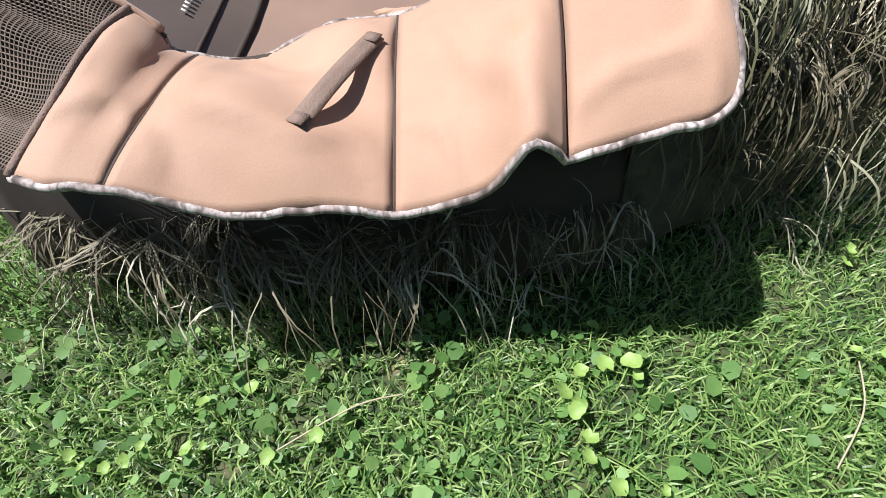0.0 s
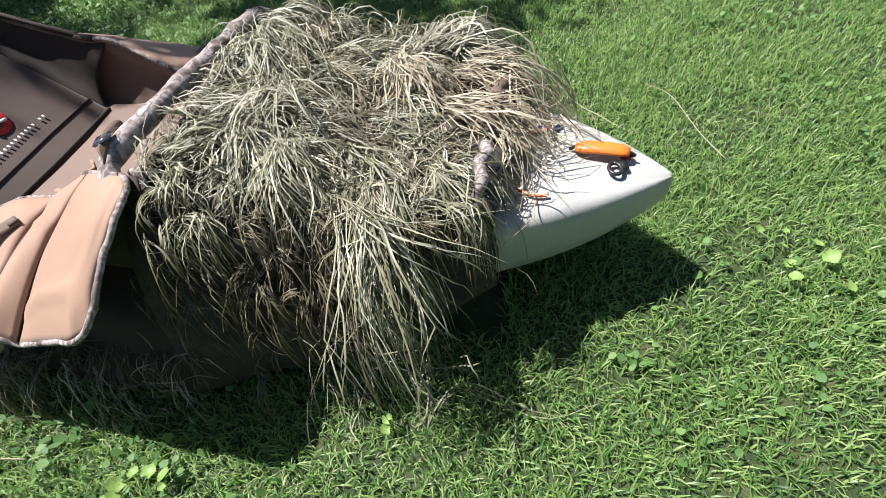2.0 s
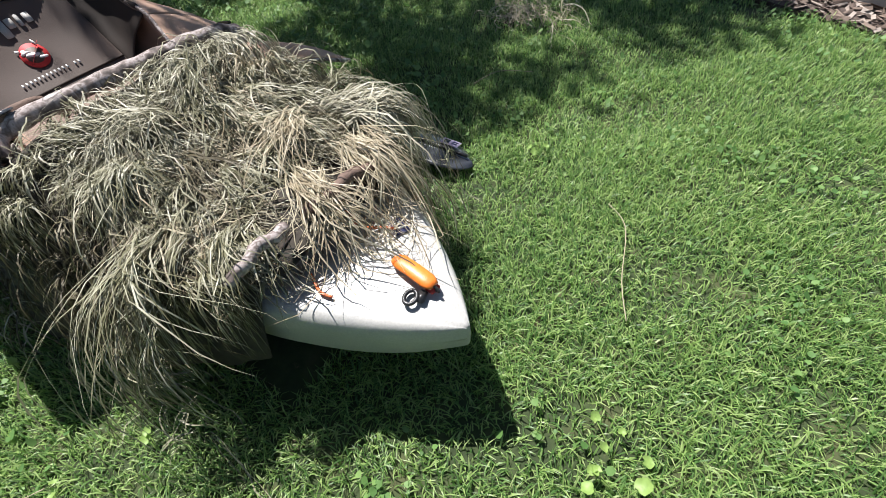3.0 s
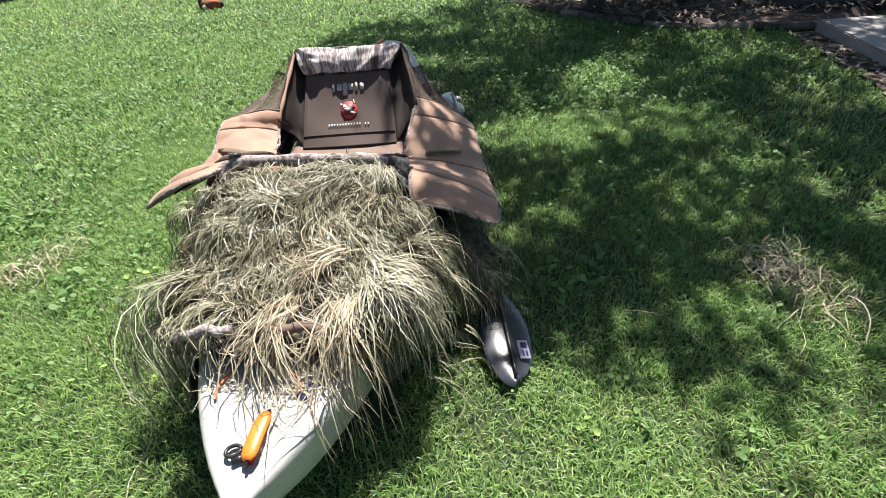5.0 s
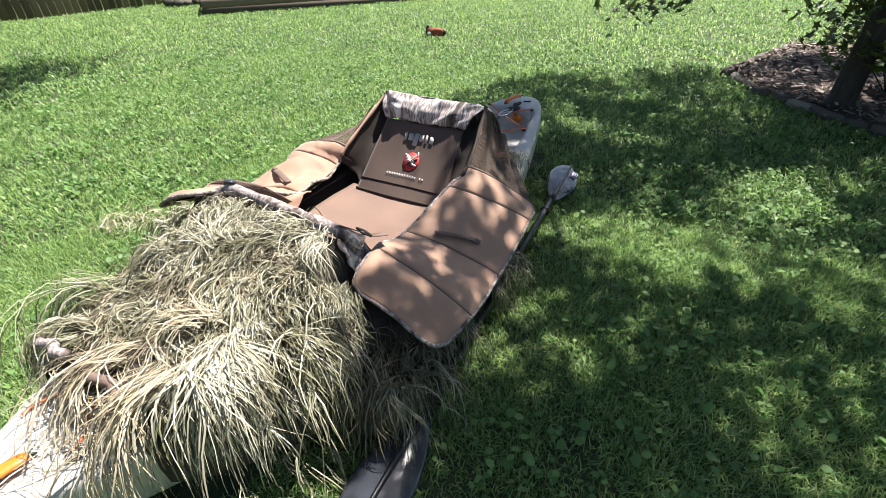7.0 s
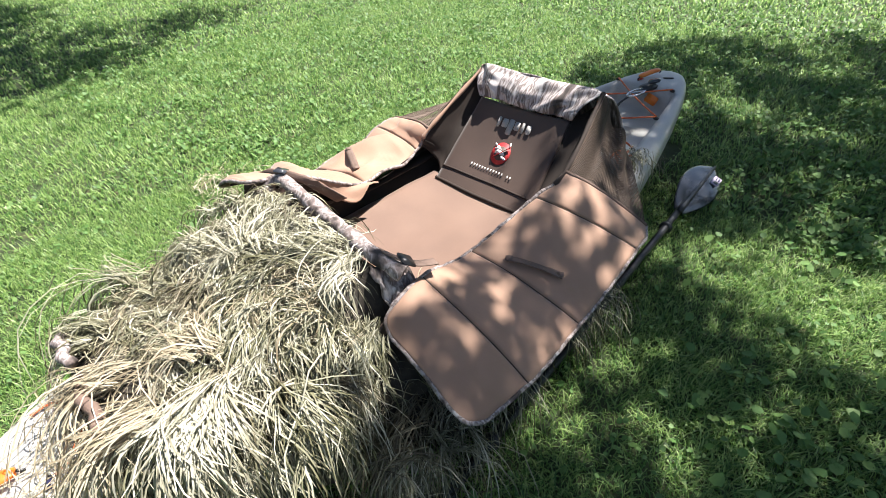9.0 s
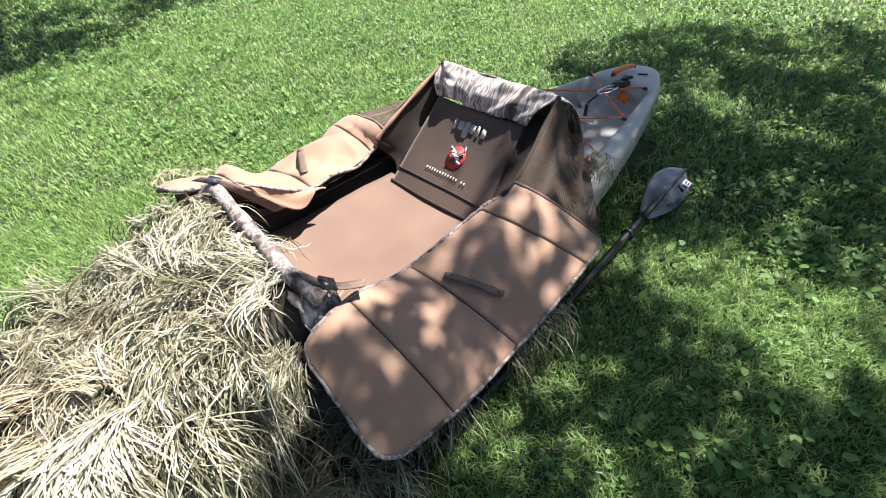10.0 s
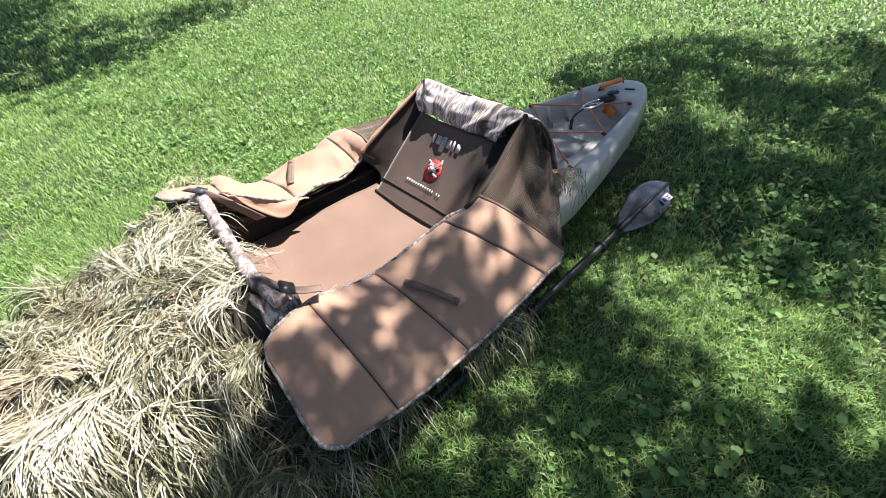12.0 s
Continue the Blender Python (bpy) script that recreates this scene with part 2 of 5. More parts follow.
def add_tube(bm, pts, radius, sides=8, squash=1.0):
    """A round tube through points; radius a number or a function of 0..1."""
    pts = [Vector(p) for p in pts]
    rings = []
    up = Vector((0, 0, 1))
    for i, p in enumerate(pts):
        d = (pts[min(i + 1, len(pts) - 1)] - pts[max(i - 1, 0)]).normalized()
        ref = up if abs(d.z) < 0.9 else Vector((0, 1, 0))
        s = d.cross(ref).normalized()
        n = s.cross(d)
        r = radius(i / (len(pts) - 1)) if callable(radius) else radius
        rings.append([bm.verts.new(p + (s * math.cos(a) + n * math.sin(a) * squash) * r) for a in (2 * math.pi * k / sides for k in range(sides))])
    for a, b in zip(rings, rings[1:]):
        for k in range(sides):
            bm.faces.new((a[k], a[(k + 1) % sides], b[(k + 1) % sides], b[k]))
    bm.faces.new(rings[0])
    bm.faces.new(rings[-1])
    return bm


def tube(pts, radius, sides=8, squash=1.0):
    return add_tube(bmesh.new(), pts, radius, sides, squash)


def box(sx, sy, sz, m=None, bevel=0.0, segments=2):
    bm = bmesh.new()
    bmesh.ops.create_cube(bm, size=1.0)
    bmesh.ops.scale(bm, vec=(sx, sy, sz), verts=bm.verts)
    if bevel:
        bmesh.ops.bevel(bm, geom=list(bm.edges), offset=bevel, segments=segments, affect="EDGES")
    if m is not None:
        bm.transform(m)
    return bm


def spline(ctrl, s):
    """A smooth curve through control points at s = 0, 1, 2, ..."""
    n = len(ctrl)
    i = min(max(int(s), 0), n - 2)
    t = s - i
    p = [Vector(ctrl[min(max(k, 0), n - 1)]) for k in (i - 1, i, i + 1, i + 2)]
    return 0.5 * (2 * p[1] + (p[2] - p[0]) * t + (2 * p[0] - 5 * p[1] + 4 * p[2] - p[3]) * t * t + (3 * p[1] - p[0] - 3 * p[2] + p[3]) * t ** 3)


def table(rows, y):
    ys = [r[0] for r in rows]
    return [float(np.interp(y, ys, [r[k] for r in rows])) for k in range(1, len(rows[0]))]


def wob(x, y, z=0.0, s=1.0):
    return noise.noise(Vector((x * s, y * s, z * s)))


# ---- ground ----
def ground_sheet():
    bm = bmesh.new()
    rings = [0.0, 2, 4, 6, 9, 14, 25, 60, 160, 420]
    rows = []
    for r in rings[1:]:
        rows.append([bm.verts.new((r * math.cos(a), 2 + r * math.sin(a), 0)) for a in (2 * math.pi * k / 48 for k in range(48))])
    c = bm.verts.new((0, 2, 0))
    for k in range(48):
        bm.faces.new((c, rows[0][k], rows[0][(k + 1) % 48]))
    for a, b in zip(rows, rows[1:]):
        for k in range(48):
            bm.faces.new((a[k], b[k], b[(k + 1) % 48], a[(k + 1) % 48]))
    ob = part("ground", bm, M_soil, None)
    return tagged(ob, "mown green lawn with bare soil patches between blades", "lawn", kind="structure")


ground_sheet()

# Edges of the planting bed and the patio, in plan
BED = [(1.33, 6.1), (1.62, 5.5), (2.05, 4.95), (2.43, 4.55), (2.85, 4.30), (3.35, 4.10), (3.80, 3.98)]
PATIO = [(2.35, -1.15), (2.75, 0.25), (3.18, 1.43), (3.62, 2.60), (3.78, 3.9)]


def in_bed(x, y):
    """Arrays: inside the bed or on the patio, where no lawn grows."""
    xs, ys = np.array([p[0] for p in BED]), np.array([p[1] for p in BED])
    bed = (x > 1.33) & (y > np.interp(x, xs, ys)) & ((y < 6.1) | (x > 1.33 + (y - 6.1) * 0.37)) & (y < 8.1)
    px, py = np.array([p[0] for p in PATIO]), np.array([p[1] for p in PATIO])
    patio = x > np.interp(y, py, px) - 0.22
    return bed | (patio & (y < 4.6))


rng = np.random.default_rng(7)


def lawn():
    """Blades in three rings of distance, each a tapered, bent ribbon of five corners."""
    verts, quads = [], []
    base = 0
    for x0, x1, y0, y1, dens, length, width in (
            (-1.7, 2.3, -1.0, 2.7, 19500, 0.037, 0.0030),
            (-4.6, 3.8, -2.0, 5.6, 5400, 0.043, 0.0052),
            (-13.5, 5.5, -3.0, 14.0, 950, 0.052, 0.0130)):
        n = int((x1 - x0) * (y1 - y0) * dens)
        x, y = rng.uniform(x0, x1, n), rng.uniform(y0, y1, n)
        keep = ~in_bed(x, y)
        keep &= ~((np.abs(x) < 0.30) & (y > 0.35) & (y < 3.2))
        if dens < 9000:
            keep &= ~((x > -1.7) & (x < 2.3) & (y > -1.0) & (y < 2.7))
        if dens < 3000:
            keep &= ~((x > -4.6) & (x < 3.8) & (y > -2.0) & (y < 5.6))
            keep &= (y > 0.25 * (x + 4.6) - 2.0) | (x > -4.6)
        patch = np.sin(x * 5.1 + np.sin(y * 3.7) * 2) * np.sin(y * 4.3 + np.cos(x * 2.9) * 2) + 0.5 * np.sin(x * 13 + y * 9)
        keep &= rng.uniform(-1.9, 1.4, n) < patch + 1.15
        x, y, patch = x[keep], y[keep], patch[keep]
        n = len(x)
        a = rng.uniform(0, 2 * np.pi, n) + 0.6 * np.sin(x * 2.2)
        L = length * rng.uniform(0.5, 1.5, n) * (1 + 0.16 * patch)
        lean = rng.uniform(0.35, 1.45, n)
        dx, dy = np.cos(a), np.sin(a)
        w = width * rng.uniform(0.6, 1.4, n)
        sx, sy = -dy * w / 2, dx * w / 2
        h1, h2 = L * 0.55 * np.cos(lean * 0.6), L * np.cos(lean) * 0.95
        r1, r2 = L * 0.55 * np.sin(lean * 0.6), L * np.sin(lean)
        z = np.zeros(n)
        p = np.stack([np.stack([x - sx, y - sy, z], -1), np.stack([x + sx, y + sy, z], -1),
                      np.stack([x + dx * r1 + sx, y + dy * r1 + sy, h1], -1), np.stack([x + dx * r1 - sx, y + dy * r1 - sy, h1], -1),
                      np.stack([x + dx * r2 + sx * 0.15, y + dy * r2 + sy * 0.15, h2], -1),
                      np.stack([x + dx * r2 - sx * 0.15, y + dy * r2 - sy * 0.15, h2], -1)], 1)
        verts.append(p.reshape(-1, 3))
        o = base + np.arange(n)[:, None] * 6
        quads.append(np.concatenate([o + np.array([[0, 1, 2, 3]]), o + np.array([[3, 2, 4, 5]])]))
        base += n * 6
    ob = raw_mesh("grass", np.concatenate(verts), np.concatenate(quads), M_blade)
    tagged(ob, "short mown green grass blades with some dry ones", "grass", kind="stuff")


def leaf_discs(name, pts, size, mat, tilt=0.5, lobes=1):
    """Round leaves as folded hexagons, standing on no visible stalk."""
    n = len(pts)
    a = rng.uniform(0, 2 * np.pi, n)
    tx, ty = rng.normal(0, tilt, n), rng.normal(0, tilt, n)
    s = size * rng.uniform(0.55, 1.35, n)
    ring = []
    for k in range(6):
        ang = a + k * np.pi / 3
        r = s * (1.0 if k % 2 else 0.86)
        u, v = np.cos(ang) * r, np.sin(ang) * r
        ring.append(np.stack([pts[:, 0] + u, pts[:, 1] + v, pts[:, 2] + u * tx + v * ty + (0.12 * s if k % 3 else 0)], -1))
    verts = np.stack(ring, 1).reshape(-1, 3)
    o = np.arange(n)[:, None] * 6
    quads = np.concatenate([o + np.array([[0, 1, 2, 3]]), o + np.array([[0, 3, 4, 5]])])
    return raw_mesh(name, verts, quads, mat)


def clumps(m, x0, x1, y0, y1, few, many, wide, low, high):
    """Points in m loose clumps over a stretch of lawn."""
    pts = []
    for cx, cy in zip(rng.uniform(x0, x1, m), rng.uniform(y0, y1, m)):
        k = int(rng.integers(few, many))
        q = rng.normal(0, wide * rng.uniform(0.7, 1.5), (k, 2))
        pts.append(np.stack([cx + q[:, 0], cy + q[:, 1], rng.uniform(low, high, k)], -1))
    return np.concatenate(pts)


def on_lawn(pts):
    x, y = pts[:, 0], pts[:, 1]
    return pts[~in_bed(x, y) & ~((np.abs(x) < 0.42) & (y > 0.1) & (y < 3.3))]


def clover():
    near = on_lawn(np.concatenate([clumps(360, -2.3, 2.9, -1.0, 3.6, 5, 26, 0.06, 0.018, 0.042), clumps(60, -1.5, -0.5, 0.9, 2.6, 5, 20, 0.06, 0.022, 0.045)]))
    tagged(leaf_discs("clover", near, 0.0085, M_clover, 0.4), "patches of small round clover leaves in the lawn", "clover", kind="stuff")
    far = on_lawn(np.concatenate([clumps(1900, -5.5, 3.9, 1.0, 6.5, 5, 22, 0.07, 0.022, 0.050), clumps(2600, -12, 4, 1.5, 13, 5, 22, 0.09, 0.025, 0.055)]))
    far = far[(far[:, 0] < -1.5) | (far[:, 1] > 2.6)]
    tagged(leaf_discs("clover", far, 0.0125, M_clover, 0.5), "clover patches over the open sunny lawn", "clover", kind="stuff")
    # broader leaves in the shaded strip beside the kayak and in front of the open flap
    broad = on_lawn(np.concatenate([clumps(150, 0.70, 2.7, 0.9, 4.2, 4, 15, 0.08, 0.030, 0.058), clumps(34, -1.4, -0.62, 0.9, 2.3, 3, 9, 0.05, 0.028, 0.048)]))
    tagged(leaf_discs("broadleaf_weeds", broad, 0.0140, M_clover, 0.45), "broad round weed leaves crowding the shaded lawn", "weeds", kind="stuff")


# ---- kayak ----
# y, half width, deck height, keel height, depth of the recess
HULL = [(0.0, 0.004, 0.302, 0.235, 0), (0.010, 0.014, 0.304, 0.222, 0), (0.03, 0.036, 0.308, 0.20, 0), (0.1, 0.094, 0.320, 0.150, 0), (0.2, 0.155, 0.328, 0.100, 0), (0.3, 0.203, 0.332, 0.065, 0), (0.40, 0.243, 0.334, 0.04, 0),
        (0.46, 0.262, 0.333, 0.03, 0.13), (0.7, 0.325, 0.300, 0.012, 0.14), (1.0, 0.365, 0.235, 0.004, 0.125), (1.5, 0.392, 0.225, 0.0, 0.125), (2.05, 0.398, 0.235, 0.0, 0.125), (2.20, 0.394, 0.318, 0.002, 0.16),
        (2.24, 0.391, 0.323, 0.002, 0.02), (2.30, 0.384, 0.325, 0.004, 0.02), (2.325, 0.380, 0.3265, 0.005, 0.02), (2.335, 0.378, 0.327, 0.005, 0.118), (2.36, 0.373, 0.328, 0.005, 0.118), (2.6, 0.316, 0.338, 0.012, 0.119), (2.85, 0.250, 0.350, 0.03, 0.1195), (2.965, 0.216, 0.357, 0.045, 0.1195), (2.985, 0.210, 0.358, 0.05, 0.1195),
        (2.995, 0.207, 0.359, 0.052, 0.0), (3.03, 0.196, 0.361, 0.06, 0.0), (3.10, 0.172, 0.366, 0.085, 0), (3.18, 0.138, 0.368, 0.12, 0), (3.245, 0.095, 0.366, 0.16, 0), (3.285, 0.055, 0.360, 0.20, 0), (3.30, 0.015, 0.355, 0.23, 0)]


def hull():
    bm = bmesh.new()
    rows = []
    for y, w, zd, zk, dip in HULL:
        mid = zk + (zd - zk) * 0.42
        half = [(0.0, zd + 0.010 - dip), (0.35, zd + 0.008 - dip), (0.60, zd + 0.006 - dip), (0.675, zd + 0.006 - dip), (0.70, zd + 0.006), (0.87, zd + 0.004), (0.95, zd - 0.006),
                (0.99, zd - 0.022), (1.0, zd - 0.045), (0.955, mid + 0.02), (0.90, mid), (0.72, zk + 0.035), (0.45, zk + 0.008), (0.0, zk)]
        if dip > 0.12:
            half = [(min(1.0, 0.30 + 0.69 * q) if 0.5 < q < 0.9 else q, z) for q, z in half]
            half[3] = (0.84, half[3][1])
            half[4], half[5], half[6] = (0.88, half[4][1]), (0.92, half[5][1]), (0.96, half[6][1])
        right = [bm.verts.new((w * f, y, z)) for f, z in half]
        left = [bm.verts.new((-w * f, y, z)) for f, z in half[1:-1]]
        rows.append(right + left[::-1])
    for a, b in zip(rows, rows[1:]):
        n = len(a)
        for k in range(n):
            bm.faces.new((a[k], a[(k + 1) % n], b[(k + 1) % n], b[k]))
    bm.faces.new(rows[0])
    bm.faces.new(rows[-1])
    return bm


def grip(parent, at, yaw, tilt, length, height):
    """A carrying handle: a rounded grip on a cord with a black anchor."""
    m = pose(*at, tilt, 0, yaw)
    bm = bmesh.new()
    add_tube(bm, [(0, -length / 2 + length * k / 12, height + 0.004 * math.sin(math.pi * k / 12)) for k in range(13)],
             lambda t: 0.019 * min(1.0, 0.62 + 3 * min(t, 1 - t)), 14, 0.5)
    bm.transform(m)
    g = part("grip", bm, M_orange, parent, "orange moulded plastic carrying grip")
    bm = box(0.026, 0.022, 0.006, m @ pose(0, -length / 2 + 0.006, height - 0.012), 0.002)
    part("grip_end", bm, M_red_cap, g, "red underside of the grip")
    cord = [(0, -length / 2 + 0.002, height), (0.0, -length / 2 - 0.012, height * 0.5), (0, -length / 2 - 0.004, 0.004)]
    bm = tube([spline(cord, s / 6) for s in range(13)], 0.0035, 6)
    bm.transform(m)
    part("cord", bm, M_black, g)
    bm = tube([spline([(0, length / 2, height), (0.002, length / 2 + 0.012, height * 0.5), (0, length / 2 + 0.004, 0.004)], s / 6) for s in range(13)], 0.0035, 6)
    bm.transform(m)
    part("cord", bm, M_black, g)
    return g


def ring_curve(c, r1, r2, turn, n=20):
    return [(c[0] + r1 * math.cos(a) * math.cos(turn) - r2 * math.sin(a) * math.sin(turn), c[1] + r1 * math.cos(a) * math.sin(turn) + r2 * math.sin(a) * math.cos(turn), c[2])
            for a in (2 * math.pi * k / n for k in range(n + 1))]


def kayak():
    k = thing("kayak", "faded sand-grey plastic kayak lying on the lawn under a blind", "kayak")
    k.rotation_euler = (0, 0, radians(-1.6))
    h = part("hull", hull(), M_hull, k)
    sub = h.modifiers.new("smooth", "SUBSURF")
    sub.levels = sub.render_levels = 1
    grip(k, (0.02, 0.155, 0.336), -4, 0, 0.115, 0.016)
    part("handle_ring", tube(ring_curve((-0.028, 0.125, 0.342), 0.017, 0.013, 0.3), 0.0045, 7), M_black, k, "small black ring beside the grip")
    part("handle_mount", box(0.030, 0.020, 0.010, pose(-0.012, 0.110, 0.338, 0, 0, 20), 0.003), M_black, k, "small black ring mount on the foredeck")
    grip(k, (-0.045, 3.115, 0.374), -20, 6, 0.13, 0.022)
    part("drain_slot", box(0.052, 0.016, 0.005, pose(0.045, 3.15, 0.3775, 0, 0, 35), 0.002), M_black, k, "black slot in the stern deck")
    part("drain_slot", box(0.05, 0.014, 0.005, pose(0.0, 3.08, 0.374, 0, 0, 95), 0.002), M_black, k, "black slot in the stern deck")
    # marks on the foredeck: a dark square sign with a pale bar
    part("deck_mark", box(0.036, 0.050, 0.002, pose(0.105, 0.275, 0.3415, 0, 0, -25), 0.0005), M_blue_print, k, "navy square mark printed on the foredeck")
    part("deck_mark", box(0.020, 0.008, 0.002, pose(0.105, 0.283, 0.3432, 0, 0, -25)), M_white, k, "white bar inside the navy mark")
    part("deck_mark", box(0.020, 0.006, 0.002, pose(0.105, 0.266, 0.3432, 0, 0, -25)), M_white, k, "white bar inside the navy mark")
    # bungee lines crossed over the stern well
    hooks = [(0.212, 2.69, 0.352), (-0.245, 2.71, 0.353), (0.135, 3.01, 0.369), (-0.165, 3.01, 0.369), (0.27, 2.37, 0.338), (-0.27, 2.36, 0.338)]
    for a, b in ((0, 3), (1, 2), (1, 4), (0, 5)):
        p, q = Vector(hooks[a]), Vector(hooks[b])
        part("bungee", tube([p.lerp(q, s / 8) + Vector((0, 0, 0.008 - 0.010 * math.sin(math.pi * s / 8))) for s in range(9)], 0.0040, 7), M_cord, k, "orange bungee cord over the stern well")
    for p in hooks:
        part("cord_eye", box(0.024, 0.018, 0.014, pose(*p), 0.004), M_black, k, "black cord eyelet")
    # carabiner and buckle hanging on the crossing
    part("carabiner", tube(ring_curve((0.0, 2.90, 0.364), 0.068, 0.026, 1.45, 24), 0.0062, 8), M_steel, k, "silver carabiner clipped to the bungee")
    part("carabiner_gate", tube([(-0.022, 2.87, 0.366), (0.022, 2.93, 0.366)], 0.005, 8), M_steel, k)
    part("strap_buckle", box(0.060, 0.085, 0.030, pose(0.012, 2.995, 0.366, 8, 0, -25), 0.009), M_black, k, "black plastic strap buckle")
    part("buckle_tongue", box(0.034, 0.060, 0.016, pose(0.022, 3.035, 0.390, 14, 0, -60), 0.006), M_paddle, k, "grey tongue of the strap buckle")
    part("orange_strap", box(0.070, 0.045, 0.010, pose(0.055, 2.965, 0.320, 60, 10, -15), 0.004), M_orange, k, "orange strap end in the stern well")
    part("black_strap", tube([spline([(-0.01, 2.84, 0.360), (-0.04, 2.80, 0.32), (-0.035, 2.78, 0.26)], s / 5) for s in range(11)], 0.010, 6, 0.3), M_black, k, "black strap hanging into the stern well")
    for m in range(5):
        y = 2.45 + 0.11 * m
        w = table([(r[0], r[1]) for r in HULL], y)[0] * 0.685
        part("well_rib", tube([(-w - 0.012, y, 0.335), (-w + 0.004, y, 0.285), (-w + 0.03, y, 0.236)], 0.012, 7), M_hull, k, "moulded rib on the wall of the stern well")
    part("well_hatch", box(0.20, 0.26, 0.012, pose(0.0, 2.64, 0.232), 0.005), M_hull, k, "raised rectangle in the stern well floor")
    return k


kayak()

# ---- layout blind: covers, seat, backrest, flaps ----
blind = thing("layout_blind", "tan canvas layout blind with open flaps, covered in dry raffia", "hunting blind")


def cover_section(y):
    """Ridge height, half width of the top, half width and height of the lower hem."""
    return table([(0.34, 0.405, 0.17, 0.255, 0.22), (0.45, 0.420, 0.20, 0.31, 0.14), (0.62, 0.442, 0.24, 0.40, 0.09), (0.85, 0.492, 0.275, 0.48, 0.06), (1.03, 0.548, 0.30, 0.56, 0.05),
                  (1.12, 0.47, 0.33, 0.57, 0.05), (1.4, 0.37, 0.33, 0.575, 0.05), (1.8, 0.37, 0.33, 0.56, 0.05), (2.15, 0.42, 0.32, 0.50, 0.06)], y)


def surface(x, y):
    """Height of the blind's outer cover, or of what lies below it."""
    if y < 0.34:
        w = table([(r[0], r[1]) for r in HULL], max(y, 0.0))[0]
        return 0.338 if (y > 0.02 and abs(x) < w) else 0.0
    if y > 2.15:
        return 0.0
    zr, a, w, zl = cover_section(y)
    ax = abs(x)
    if ax <= a:
        return zr - 0.02 * (ax / a) ** 2
    if ax >= w:
        return 0.0
    f = (ax - a) / (w - a)
    z = (zr - 0.02) - (zr - 0.02 - zl) * f ** 2.3
    return min(z, max(zl, 0.375 - 0.55 * (x - 0.33))) if x > 0 and y > 0.88 else z


def cover():
    def f(u, v):
        y = 0.36 + 0.68 * u
        zr, a, w, zl = cover_section(y)
        x = (2 * v - 1) * w * 0.995
        z = surface(x, y)
        if y < 0.62 and abs(x) < a * 0.9:
            z += 0.02 * (1 - (y - 0.36) / 0.26) * math.cos(x / a * 4.2)
        return (x, y + 0.02 * wob(x, y, 3, 9), z + 0.016 * wob(x, y, 0, 11))
    # the cover's colour holds the dark gaps of shade seen through the raffia
    part("front_cover", grid_sheet(f, 30, 56, 0.005), M_under, blind, "camouflage canvas front cover, darkened for the shade under the raffia")


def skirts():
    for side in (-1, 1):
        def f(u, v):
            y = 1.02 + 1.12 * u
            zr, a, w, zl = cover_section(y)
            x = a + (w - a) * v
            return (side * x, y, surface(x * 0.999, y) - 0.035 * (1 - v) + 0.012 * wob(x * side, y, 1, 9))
        # near-black in place of the shade beneath the open flaps
        part("side_skirt", grid_sheet(f, 36, 10, 0.005), M_lining_shade, blind, "camouflage canvas side wall, darkened for the shade under the flap")


cover()
skirts()


def floor_and_walls():
    def f(u, v):
        y, x = 1.00 + 0.79 * u, -0.335 + 0.045 * u + (0.62 - 0.06 * u) * v
        z = 0.262 - 0.030 * (1 - (2 * v - 1) ** 2) * math.sin(math.pi * min(u * 1.05, 1)) + 0.012 * u
        z += 0.006 * wob(x, y, 2, 7) + 0.05 * max(0, 0.12 - u) / 0.12
        return (x, y, z)
    part("seat_mat", grid_sheet(f, 40, 24, 0.012), M_brown, blind, "brown canvas seat mat")
    for side, top in ((1, RI), (-1, LI)):
        def g(u, v):
            s = 4.9 * u
            hi = spline(top, s)
            lo = Vector((0.268 if side > 0 else -0.33, hi.y, 0.235))
            p = lo.lerp(hi, v)
            return p + Vector((side * ((0.035 if side > 0 else 0.075) * math.sin(math.pi * v)), 0, -0.012 * v)) + Vector((0.01 * wob(p.x, p.y, p.z, 8), 0, 0))
        # same canvas both sides; the left is darkened for shade under its flap
        part("inner_wall", grid_sheet(g, 40, 8, 0.004), M_brown if side > 0 else M_lining_shade, blind, "brown canvas inner side wall")


# Flap edges: front end, three seams, net seam, top frame
RI = [(0.350, 0.975, 0.420), (0.345, 1.134, 0.466), (0.298, 1.378, 0.375), (0.340, 1.645, 0.457), (0.350, 1.805, 0.482), (0.285, 2.125, 0.640)]
RO = [(0.668, 0.955, 0.305), (0.682, 1.165, 0.276), (0.660, 1.445, 0.245), (0.637, 1.830, 0.277), (0.600, 1.970, 0.285), (0.420, 2.170, 0.40)]
LI = [(-0.335, 0.995, 0.572), (-0.296, 1.164, 0.529), (-0.262, 1.400, 0.405), (-0.325, 1.725, 0.392), (-0.312, 1.80, 0.462), (-0.262, 2.100, 0.650)]
LO = [(-0.608, 0.984, 0.448), (-0.618, 1.185, 0.402), (-0.632, 1.405, 0.337), (-0.628, 1.755, 0.395), (-0.615, 1.865, 0.412), (-0.470, 2.140, 0.45)]
FOLD = {1: 0.0, -1: 0.055}


